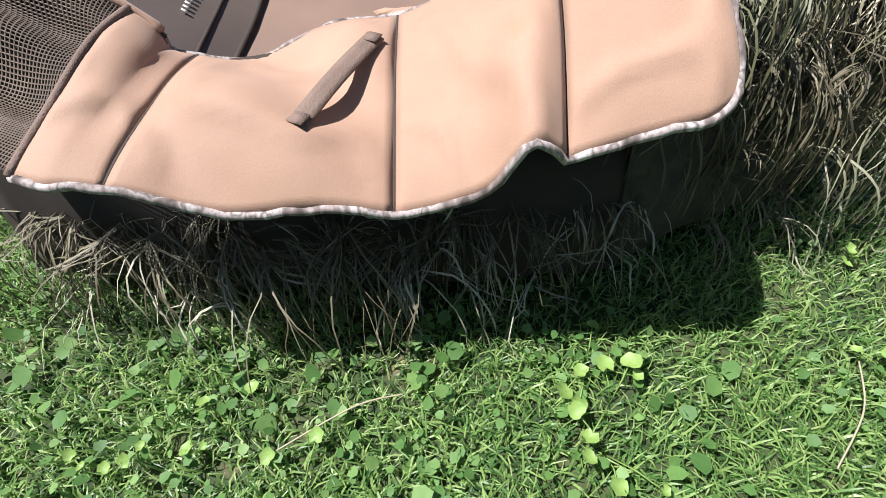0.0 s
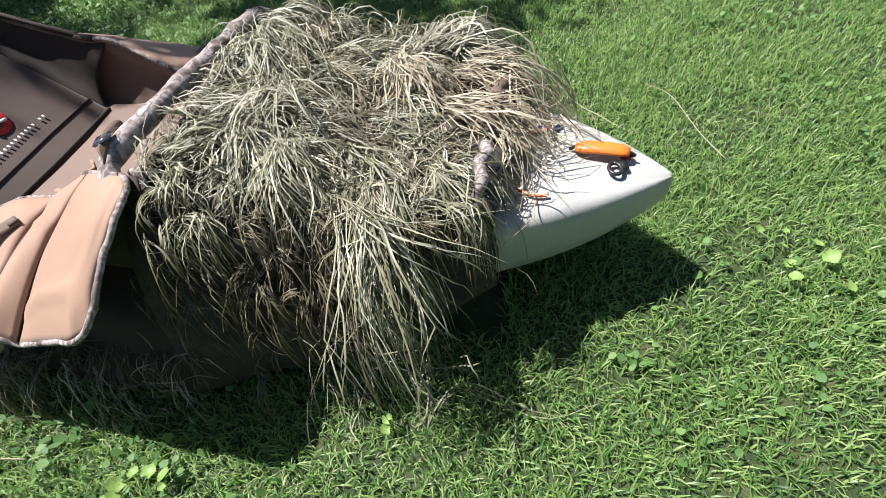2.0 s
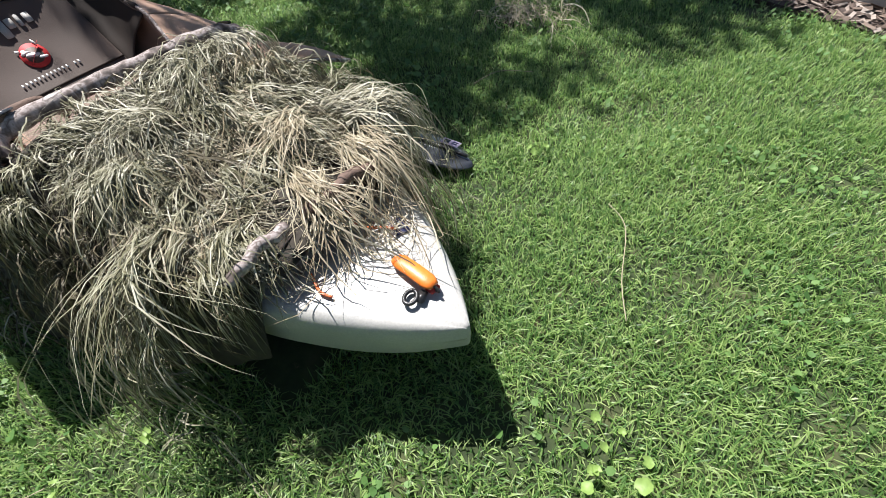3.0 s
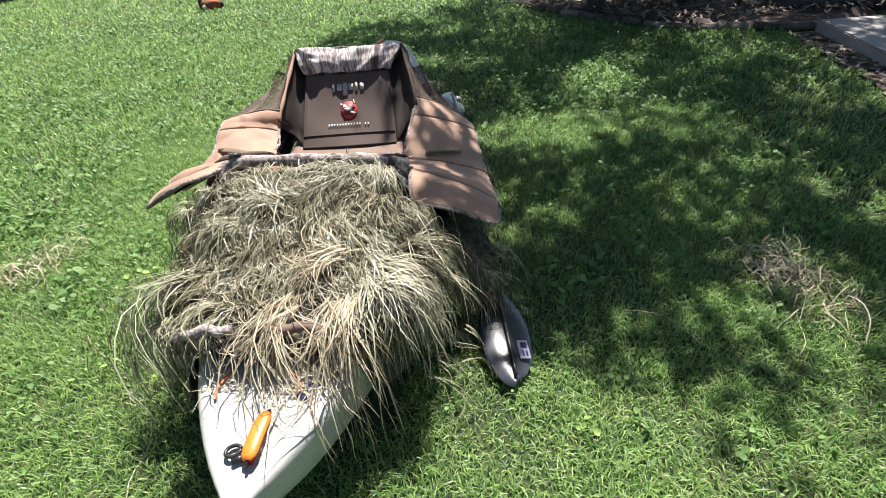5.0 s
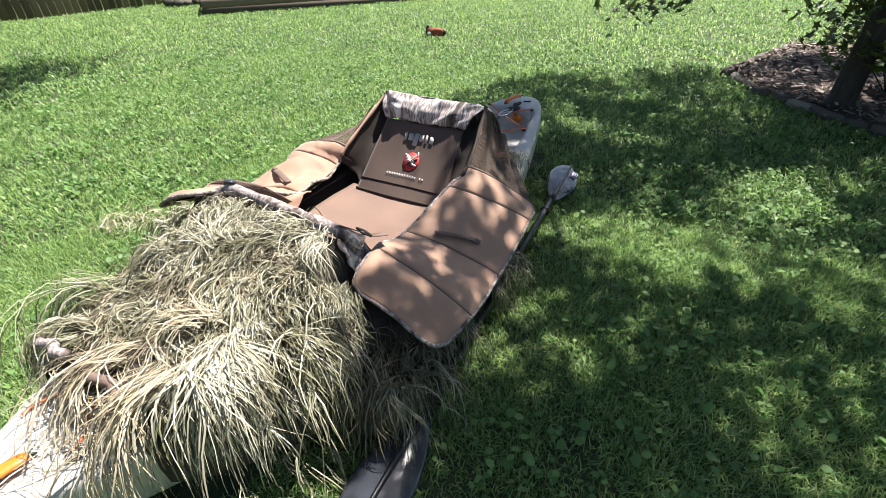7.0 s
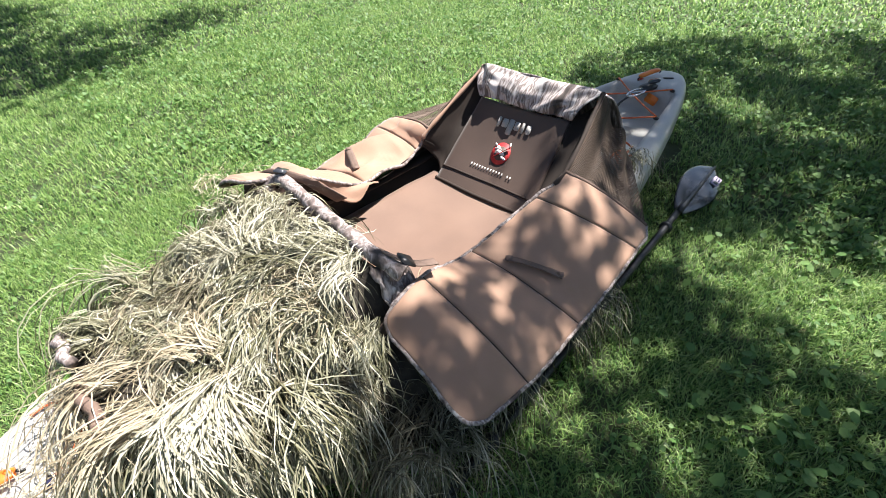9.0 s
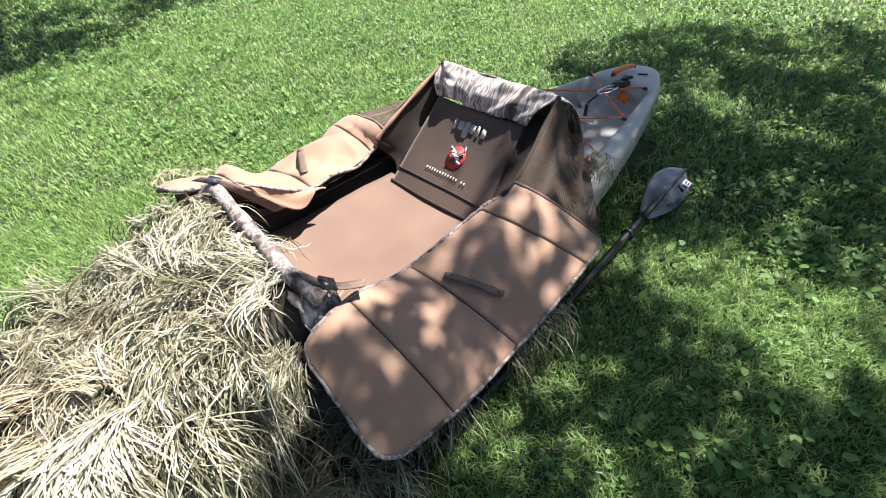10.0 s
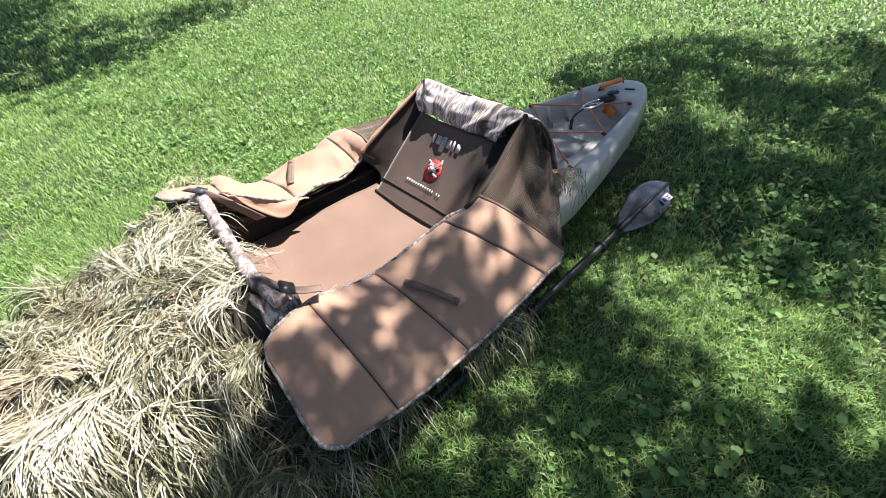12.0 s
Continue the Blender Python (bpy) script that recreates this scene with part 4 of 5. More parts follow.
    # strands down the left wall, its shade put into their dark colour
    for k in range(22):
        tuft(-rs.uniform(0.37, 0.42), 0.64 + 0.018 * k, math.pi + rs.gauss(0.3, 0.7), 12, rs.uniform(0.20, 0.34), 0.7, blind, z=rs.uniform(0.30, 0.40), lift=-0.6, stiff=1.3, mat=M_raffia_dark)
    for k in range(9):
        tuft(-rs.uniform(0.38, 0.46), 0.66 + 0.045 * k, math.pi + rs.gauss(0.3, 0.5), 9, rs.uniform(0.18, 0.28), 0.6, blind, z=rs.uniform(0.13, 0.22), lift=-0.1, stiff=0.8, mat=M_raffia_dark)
    # fans hanging over the foredeck
    tuft(0.06, 0.46, down - 0.32, 95, 0.40, 0.12, blind, z=0.480, lift=0.2, stiff=0.55, mat=M_raffia_dry)
    tuft(-0.14, 0.47, down - 0.75, 60, 0.27, 0.22, blind, z=0.475, lift=0.5, stiff=1.0)
    tuft(-0.22, 0.45, down - 0.25, 70, 0.26, 0.35, blind, z=0.455, lift=0.4, stiff=1.1)
    tuft(0.21, 0.46, down - 0.05, 130, 0.42, 0.15, blind, z=0.475, lift=0.2, stiff=0.85, mat=M_raffia_dry)
    # the bleached fountain on the shoulder of the cover
    tuft(0.27, 0.54, down + 0.70, 190, 0.34, 0.42, blind, z=0.490, lift=0.25, stiff=0.7, mat=M_raffia_pale, wide=0.0030)
    tuft(0.29, 0.57, -0.45, 120, 0.31, 0.35, blind, z=0.485, lift=0.2, stiff=0.7, mat=M_raffia_pale, wide=0.0029)
    for k in range(6):
        tuft(rs.uniform(0.34, 0.44), 0.60 + 0.06 * k, -0.35 + rs.gauss(0, 0.4), 45, rs.uniform(0.22, 0.30), 0.4, blind, z=rs.uniform(0.30, 0.40), lift=0.0, stiff=0.9,
             mat=M_raffia if k % 2 else M_raffia_pale)
    tuft(0.36, 0.70, -0.35, 75, 0.28, 0.40, blind, z=0.455, lift=0.1, stiff=0.8)
    # the knot behind it, below the front bar, and the sweep towards the far shoulder
    tuft(0.245, 0.985, down + 0.25, 120, 0.23, 0.42, blind, z=0.585, lift=0.35, stiff=0.9, mat=M_raffia_pale)
    tuft(0.16, 0.97, math.pi + 0.55, 90, 0.33, 0.22, blind, z=0.585, lift=0.3, stiff=0.6)
    tuft(0.18, 0.63, math.pi + 0.25, 100, 0.33, 0.25, blind, z=0.510, lift=0.25, stiff=0.6, mat=M_raffia_dry)
    tuft(-0.02, 0.88, math.pi - 0.3, 100, 0.30, 0.30, blind, z=0.565, lift=0.25, stiff=0.6, mat=M_raffia_pale)
    tuft(-0.20, 0.79, math.pi + 0.5, 90, 0.24, 0.40, blind, z=0.540, lift=0.2, stiff=0.8)
    tuft(-0.30, 0.95, math.pi + 0.35, 80, 0.19, 0.50, blind, z=0.555, lift=0.3, stiff=1.1)
    tuft(-0.36, 0.90, down - 0.9, 60, 0.18, 0.6, blind, z=0.520, lift=0.5, stiff=1.0)
    tuft(-0.27, 0.58, math.pi + 0.35, 90, 0.42, 0.30, blind, z=0.480, lift=0.2, stiff=0.9)
    tuft(-0.31, 0.55, math.pi + 0.2, 55, 0.40, 0.3, blind, z=0.400, lift=0.0, stiff=1.0)
    # beside the hood
    tuft(0.38, 2.20, 0.9, 60, 0.20, 0.7, blind, z=0.41, lift=0.5, stiff=0.9)
    tuft(0.36, 2.28, 1.2, 40, 0.18, 0.7, blind, z=0.38, lift=0.4, stiff=1.0, mat=M_raffia_dry)
    tuft(0.43, 2.06, 0.5, 30, 0.18, 0.7, blind, z=0.33, lift=0.1, stiff=1.0)
    # a few stems dropped on the seat mat
    for x, y, g in ((0.17, 1.16, 2.0), (0.20, 1.22, 1.2), (-0.20, 1.12, 0.6), (-0.23, 1.10, 1.1)):
        for k in range(2):
            p = [(x + 0.11 * t / 5 * math.cos(g + k), y + 0.11 * t / 5 * math.sin(g + k), 0.262 + 0.02 * math.sin(math.pi * t / 5)) for t in range(6)]
            part("raffia_stem", tube(p, 0.0013, 5), M_raffia_dry, blind)
    # long stray stems around the hem
    for _ in range(34):
        side = rs.choice((-1, 1, -1))
        y = rs.uniform(0.4, 0.88)
        x = side * rs.uniform(0.36, 0.50)
        tuft(x, y, (0 if side > 0 else math.pi) + rs.gauss(-side * 0.3, 0.7), 2, rs.uniform(0.18, 0.36), 0.6, blind, name="raffia_stem", z=rs.uniform(0.08, 0.30), lift=0.1, stiff=0.7, wide=0.0028)
    for _ in range(40):
        tuft(-rs.uniform(0.52, 0.62), rs.uniform(0.95, 2.0), math.pi + rs.gauss(0, 0.8), 2, rs.uniform(0.14, 0.26), 0.6, blind, name="raffia_stem", z=rs.uniform(0.10, 0.22), lift=-0.2, stiff=0.7,
             wide=0.0028, mat=M_raffia_pale)


raffia()


# ---- paddle ----
def paddle():
    a, b = Vector((0.668, 0.452, 0.050)), Vector((0.540, 2.925, 0.080))
    d = (b - a).normalized()
    pd = thing("kayak_paddle", "two-bladed grey kayak paddle with black shaft lying in the grass", "paddle")
    side = d.cross(Vector((0, 0, 1))).normalized()
    up = side.cross(d)
    part("shaft", tube([a + d * (0.36 + (b - a).length * t / 20 * 0.70) + Vector((0, 0, 0.004)) for t in range(21)], 0.0145, 12), M_black, pd, "black paddle shaft")
    for end, o, dirn, roll in ((0, a, d, radians(-8)), (1, b, -d, radians(-22))):
        s2 = side * math.cos(roll) + up * math.sin(roll)
        u2 = s2.cross(dirn)
        u2 = u2 if u2.z > 0 else -u2

        def f(u, v):
            t = u ** 1.7
            half = 0.089 * ((1 - (1 - t / 0.46) ** 2.3) ** 0.5 if t < 0.46 else 1 - 0.76 * ((t - 0.46) / 0.54) ** 1.8) + 0.001
            x = (2 * v - 1)
            return o + dirn * (0.46 * t + 0.012 * (x + 1) * (1 - t)) + s2 * half * x + u2 * (-0.016 * x * x + 0.012 * math.sin(math.pi * t))
        bl = part("blade", grid_sheet(f, 30, 16, 0.004), M_paddle, pd, "glossy grey paddle blade with a label")
        rib = [o + dirn * (0.03 + 0.47 * t / 14) + u2 * (0.014 + 0.003 * t / 14) for t in range(15)]
        part("rib", tube(rib, lambda t: 0.006 + 0.007 * t, 8), M_black, bl, "black spine of the blade")
        place = o + dirn * 0.13 + s2 * 0.045 + u2 * 0.0125
        m = Matrix((s2, dirn, u2)).transposed().to_4x4()
        m.translation = place
        part("label_plate", box(0.036, 0.075, 0.0015, m), M_purple_print, bl, "pale mauve label on the blade")
        part("label_bar", box(0.020, 0.022, 0.0015, m @ pose(0.002, 0.016, 0.0016)), M_paddle, bl)
        part("label_bar", box(0.006, 0.022, 0.0015, m @ pose(0.008, -0.018, 0.0016)), M_blue_print, bl)
        part("label_bar", box(0.006, 0.022, 0.0015, m @ pose(-0.004, -0.018, 0.0016)), M_blue_print, bl)
    part("drip_ring", tube([a + d * 0.62, a + d * 0.632], 0.026, 14), M_black, pd)
    part("drip_ring", tube([b - d * 0.62, b - d * 0.632], 0.026, 14), M_black, pd)


paddle()


# ---- loose straw and weeds on the lawn ----
def straw_clump(x, y, count, length, label, spread=3.0):
    verts, quads = [], []
    for _ in range(count):
        strand(x + rs.gauss(0, 0.06), y + rs.gauss(0, 0.06), rs.uniform(0.03, 0.07), rs.uniform(-spread, spread), length * rs.uniform(0.4, 1.3), rs.gauss(0.1, 0.3), 0.6, 0.0032 * rs.uniform(0.6, 1.3), verts, quads)
    ob = raw_mesh("straw_clump", verts, quads, M_raffia_dry)
    tagged(ob, label, "straw", "loose straw on the lawn", "stuff")


straw_clump(1.78, 0.94, 170, 0.18, "tangled clump of pale dry raffia lying in shaded grass")
straw_clump(1.80, 0.74, 60, 0.26, "thin scatter of dry raffia lying in shaded grass")
straw_clump(-1.49, 1.23, 110, 0.13, "tangled clump of pale dry raffia lying on sunlit lawn")
straw_clump(-1.36, 1.30, 40, 0.20, "thin scatter of dry raffia lying on sunlit lawn")


def loose_stem(pts, label):
    n = len(pts) - 1
    ob = part("loose_straw", tube([spline(pts, n * s / 16) for s in range(17)], 0.0015, 5), M_raffia_dry, None)
    tagged(ob, label, "straw", "loose straw on the lawn")


loose_stem([(0.72, -0.02, 0.05), (0.66, -0.10, 0.045), (0.47, -0.17, 0.045), (0.36, -0.23, 0.04)], "long curved pale straw lying on the lawn")
loose_stem([(-0.86, 1.62, 0.04), (-0.80, 1.50, 0.05), (-0.78, 1.42, 0.04)], "short pale straw lying in the grass")
loose_stem([(-0.92, 0.78, 0.04), (-0.84, 0.70, 0.045), (-0.76, 0.66, 0.04)], "pale stem lying in the grass")
loose_stem([(1.10, 0.75, 0.04), (1.22, 0.70, 0.05), (1.30, 0.58, 0.04)], "thin pale straw in shaded grass")


def twig():
    t = thing("curled_bark", "small curled piece of black and white bark on the lawn", "bark", at=(-0.663, -0.018, 0.03))
    t.scale, t.rotation_euler = (0.75, 0.75, 0.75), (0, 0, radians(50))
    bm = tube([(0.012 * math.sin(k * 0.9), 0.009 * k - 0.03, 0.006 * math.cos(k * 0.9)) for k in range(8)], lambda s: 0.011 * (0.6 + 0.4 * math.sin(math.pi * s)), 8, 0.5)
    part("bark_curl", bm, M_white, t)
    for k in range(3):
        part("dark_band", tube([(0.012 * math.sin(k * 1.9), 0.018 * k - 0.022, 0.004), (0.012 * math.sin(k * 1.9), 0.018 * k - 0.015, 0.004)], 0.0125, 8, 0.55), M_black, t)


twig()


def weed(x, y, n, size, label="low weed with round yellow-green leaves in the lawn"):
    w = thing("weed", label, "weed", "weeds in the lawn", at=(x, y, 0))
    for k in range(n):
        a, r = rs.uniform(0, 6.28), rs.uniform(0.02, 0.07) * (1 + n * 0.05)
        c = Vector((r * math.cos(a), r * math.sin(a), rs.uniform(0.03, 0.055)))
        s = size * rs.uniform(0.55, 1.05)
        tx, ty = rs.gauss(0, 0.3), rs.gauss(0, 0.3)
        bm = bmesh.new()
        mid = bm.verts.new(c - Vector((0, 0, 0.004)))
        ring = []
        for j in range(12):
            b = a + 2 * math.pi * j / 12
            q = s * (0.95 + 0.10 * math.cos(5 * b) - (0.35 if j == 6 else 0))
            u, v = q * math.cos(b), q * math.sin(b)
            ring.append(bm.verts.new(c + Vector((u, v, u * tx + v * ty + 0.004))))
        for j in range(12):
            bm.faces.new((mid, ring[j], ring[(j + 1) % 12]))
        add_tube(bm, [(0, 0, 0), c * 0.5 + Vector((0, 0, 0.01)), c - Vector((0, 0, 0.004))], 0.0012, 4)
        part("leaf", bm, M_weed, w)


for x, y, n, s in ((-0.80, 1.075, 4, 0.018), (-0.74, 1.105, 4, 0.018), (-0.88, 1.10, 4, 0.017), (-0.92, 1.58, 4, 0.014), (-0.82, 1.72, 4, 0.014),
                   (-0.90, 1.90, 5, 0.014), (-0.03, -0.388, 5, 0.019), (0.04, -0.341, 4, 0.018), (-0.56, 0.523, 3, 0.014), (-0.78, 0.60, 4, 0.013),
                   (1.04, 1.588, 6, 0.018), (1.24, 1.25, 5, 0.016), (1.35, 1.75, 5, 0.016), (0.90, 0.30, 4, 0.014)):
    weed(x, y, n, s)


# ---- planting bed, patio, far things ----
def bed():
    bm = bmesh.new()
    pts = BED + [(4.6, 4.3), (5.6, 6.2), (5.6, 8.1), (2.05, 8.1)]
    cx, cy = 3.2, 6.1
    rings = []
    for f, z in ((1.0, 0.015), (0.96, 0.06), (0.8, 0.08), (0.45, 0.10), (0.02, 0.11)):
        ring = []
        for i in range(len(pts)):
            for j in range(5):
                p = Vector((*pts[i], 0)).lerp(Vector((*pts[(i + 1) % len(pts)], 0)), j / 5)
                q = Vector((cx, cy, 0)).lerp(p, f)
                ring.append(bm.verts.new((q.x, q.y, z + 0.03 * wob(q.x, q.y, 0, 5) * (f < 0.99))))
        rings.append(ring)
    for a, b in zip(rings, rings[1:]):
        for k in range(len(a)):
            bm.faces.new((a[k], a[(k + 1) % len(a)], b[(k + 1) % len(a)], b[k]))
    bm.faces.new(rings[-1])
    ob = part("mulch_bed", bm, M_mulch, None)
    tagged(ob, "raised bed of brown bark mulch under a tree", "garden bed", kind="structure")
    # chips as loose pieces
    n = 7000
    x, y = rng.uniform(1.3, 4.9, n), rng.uniform(3.95, 8.0, n)
    keep = in_bed(x, y) & (y > 4.0) & ~((x > 3.4) & (y < 4.3))
    x, y = x[keep], y[keep]
    n = len(x)
    a, L, w = rng.uniform(0, 6.28, n), rng.uniform(0.014, 0.05, n), rng.uniform(0.005, 0.014, n)
    dx, dy = np.cos(a), np.sin(a)
    z, t = 0.075 + 0.045 * rng.random(n), rng.normal(0, 0.35, n)
    v = np.stack([np.stack([x + dx * L * sx - dy * w * sy, y + dy * L * sx + dx * w * sy, z + t * L * sx + 0.004 * sy], -1) for sx, sy in ((-1, -1), (1, -0.7), (1, 1), (-1, 0.8))], 1).reshape(-1, 3)
    chips = raw_mesh("bark_chips", v, np.arange(4 * n).reshape(-1, 4), M_chip, None, False)
    tagged(chips, "loose pale and brown bark chips", "mulch", kind="stuff")


bed()


def stone_block(seed, sx, sy, sz):
    bm = box(sx, sy, sz, None, min(sx, sy, sz) * 0.18, 2)
    for v in bm.verts:
        v.co += Vector((wob(v.co.x, v.co.y, v.co.z + seed, 14), wob(v.co.y, v.co.z, seed, 14), wob(v.co.z, v.co.x, seed, 14))) * 0.010
    return bm


def edging():
    root = thing("bed_edging", "row of low weathered edging stones along the mulch bed", "edging", kind="structure")
    protos = []
    for k in range(4):
        ob = part("stone", stone_block(k * 7.0, 0.20 + 0.05 * (k % 3), 0.065 + 0.012 * (k % 2), 0.075), M_stone, root)
        protos.append(ob.data)
        ob.location = (BED[0][0] + 0.001 * k, BED[0][1] + 0.10 + 0.24 * k, 0.035)
        ob.rotation_euler = (0, 0, radians(72))
        ob.location.x += 0.089 * k
    line = [Vector((*p, 0)) for p in BED]
    d, i = 0.0, 0
    total = sum((b - a).length for a, b in zip(line, line[1:]))
    while d < total:
        rest, a, b = d, line[0], line[1]
        for a, b in zip(line, line[1:]):
            if rest <= (b - a).length:
                break
            rest -= (b - a).length
        p = a + (b - a).normalized() * rest
        ob = new("stone", protos[i % 4])
        ob.parent = root
        ob.location = (p.x + rs.gauss(0, 0.012), p.y + rs.gauss(0, 0.012), 0.02 + 0.016 * rs.random())
        ob.rotation_euler = (rs.gauss(0, 0.06), rs.gauss(0, 0.06), math.atan2((b - a).y, (b - a).x) + rs.gauss(0, 0.08))
        d += 0.235
        i += 1
    for k in range(6):
        ob = new("stone", protos[k % 4])
        ob.parent = root
        ob.location = (1.62 + 0.089 * k, 7.02 + 0.20 * k, 0.03)
        ob.rotation_euler = (0, 0, radians(66))


edging()


def prism(pts, z0, z1, bevel=0.01):
    bm = bmesh.new()
    lo = [bm.verts.new((x, y, z0)) for x, y in pts]
    hi = [bm.verts.new((x, y, z1)) for x, y in pts]
    bm.faces.new(hi)
    bm.faces.new(lo[::-1])
    for k in range(len(pts)):
        bm.faces.new((lo[k], lo[(k + 1) % len(pts)], hi[(k + 1) % len(pts)], hi[k]))
    if bevel:
        bmesh.ops.bevel(bm, geom=[e for e in bm.edges if e.verts[0].co.z > (z0 + z1) / 2 and e.verts[1].co.z > (z0 + z1) / 2], offset=bevel, segments=2, affect="EDGES")
    return bm


def patio():
    ob = part("patio", prism(PATIO + [(9, 3.9), (9, -1.15)], 0.0, 0.115), M_concrete, None, smooth=False)
    tagged(ob, "grey concrete patio slab raised above the lawn", "patio", kind="structure")
    strip = [(x - 0.24, y) for x, y in PATIO] + [(x + 0.02, y) for x, y in PATIO[::-1]]
    ob = part("patio_mulch", prism(strip, 0.0, 0.022, 0), M_mulch, None, smooth=False)
    tagged(ob, "strip of brown mulch along the patio edge", "mulch", kind="structure")
    n = 900
    t = rng.random(n)
    py = -1.1 + 4.9 * t
    px = np.interp(py, [p[1] for p in PATIO], [p[0] for p in PATIO]) - rng.random(n) * 0.24
    a, L, w = rng.uniform(0, 6.28, n), rng.uniform(0.014, 0.045, n), rng.uniform(0.005, 0.012, n)
    dx, dy = np.cos(a), np.sin(a)
    v = np.stack([np.stack([px + dx * L * sx - dy * w * sy, py + dy * L * sx + dx * w * sy, 0.026 + 0.012 * rng.random(n) + 0.004 * sy], -1) for sx, sy in ((-1, -1), (1, -0.7), (1, 1), (-1, 0.8))], 1).reshape(-1, 3)
    tagged(raw_mesh("bark_chips", v, np.arange(4 * n).reshape(-1, 4), M_chip, None, False), "loose bark chips beside the patio", "mulch", kind="stuff")
    root = thing("brick_edging", "short row of red bricks set in the lawn beside the patio", "edging", kind="structure")
    first = None
    for k in range(5):
        if first is None:
            ob = part("brick", box(0.10, 0.20, 0.06, None, 0.006), M_brick, root)
            first = ob.data
        else:
            ob = new("brick", first)
            ob.parent = root
        ob.location = (2.07 - 0.015 * k, -0.80 - 0.106 * k, 0.018)
        ob.rotation_euler = (0, 0, radians(96 + rs.gauss(0, 2)))
    walk_slab = part("garden_path", prism([(3.5, 6.85), (7.5, 6.2), (8.2, 8.4), (3.9, 9.0)], 0.0, 0.05), M_concrete, None, smooth=False)
    tagged(walk_slab, "pale concrete garden path behind the bed", "path", kind="structure")
    deck = thing("deck_step", "dark stained low timber deck step in shade", "deck", at=(4.75, 4.95, 0))
    part("deck_board", box(1.9, 0.14, 0.03, pose(0, -0.42, 0.20), 0.004), M_dark_wood, deck)
    part("deck_board", box(1.9, 0.14, 0.03, pose(0, -0.27, 0.20), 0.004), M_dark_wood, deck)
    part("deck_board", box(1.9, 0.14, 0.03, pose(0, -0.12, 0.20), 0.004), M_dark_wood, deck)
    part("deck_board", box(1.9, 0.14, 0.03, pose(0, 0.03, 0.20), 0.004), M_dark_wood, deck)
    part("riser", box(1.86, 0.03, 0.185, pose(0, -0.47, 0.0925), 0.003), M_dark_wood, deck)
    part("side_board", box(0.03, 0.55, 0.185, pose(-0.93, -0.19, 0.0925), 0.003), M_dark_wood, deck)


patio()


def leafy(name, centres, per, radius, size, mat, parent, flat=0.5):
    """Leaves of five lobes, scattered round clump centres."""
    pts = []
    for c in centres:
        q = rng.normal(0, 1, (per, 3)) * np.array([radius, radius, radius * flat]) * 0.6
        pts.append(np.array(c)[None, :] + q)
    pts = np.concatenate(pts)
    n = len(pts)
    a, tilt, roll = rng.uniform(0, 6.28, n), rng.normal(0, 0.5, n), rng.normal(0, 0.5, n)
    s = size * rng.uniform(0.6, 1.3, n)
    ring = []
    for k, (ang, r) in enumerate(((0, 1.0), (0.45, 0.42), (0.95, 0.88), (1.5, 0.36), (2.2, 0.62), (math.pi, 0.2), (-2.2, 0.62), (-1.5, 0.36), (-0.95, 0.88), (-0.45, 0.42))):
        u, v = np.cos(a + ang) * s * r, np.sin(a + ang) * s * r
        ring.append(np.stack([pts[:, 0] + u, pts[:, 1] + v, pts[:, 2] + u * tilt + v * roll], -1))
    verts = np.stack(ring, 1).reshape(-1, 3)
    o = np.arange(n)[:, None] * 10
    quads = np.concatenate([o + np.array([q]) for q in ((0, 1, 5, 9), (1, 2, 3, 5), (3, 4, 5, 5), (9, 5, 7, 8), (7, 5, 6, 6))][:2] + [o + np.array([[9, 5, 7, 8]])] + [o + np.array([[3, 4, 5, 7]])] + [o + np.array([[5, 6, 7, 3]])])
    return raw_mesh(name, verts, quads, mat, parent, False)


# Ground outline of the maple's shade, in plan
SHADE = [(2.9, -0.9), (2.0, 0.02), (1.45, 0.42), (1.0, 0.60), (0.66, 0.58), (0.42, 0.78), (0.26, 1.20), (0.16, 1.60), (0.05, 2.1), (-0.22, 2.4), (-0.45, 3.0), (-0.65, 3.6), (-1.0, 4.2), (-0.65, 5.2), (0.2, 5.6), (0.8, 6.2), (2.2, 7.2), (6.5, 7.2), (6.5, -0.9)]


def inside(poly, x, y):
    c = False
    for (ax, ay), (bx, by) in zip(poly, poly[1:] + poly[:1]):
        if (ay > y) != (by > y) and x < (bx - ax) * (y - ay) / (by - ay) + ax:
            c = not c
    return c


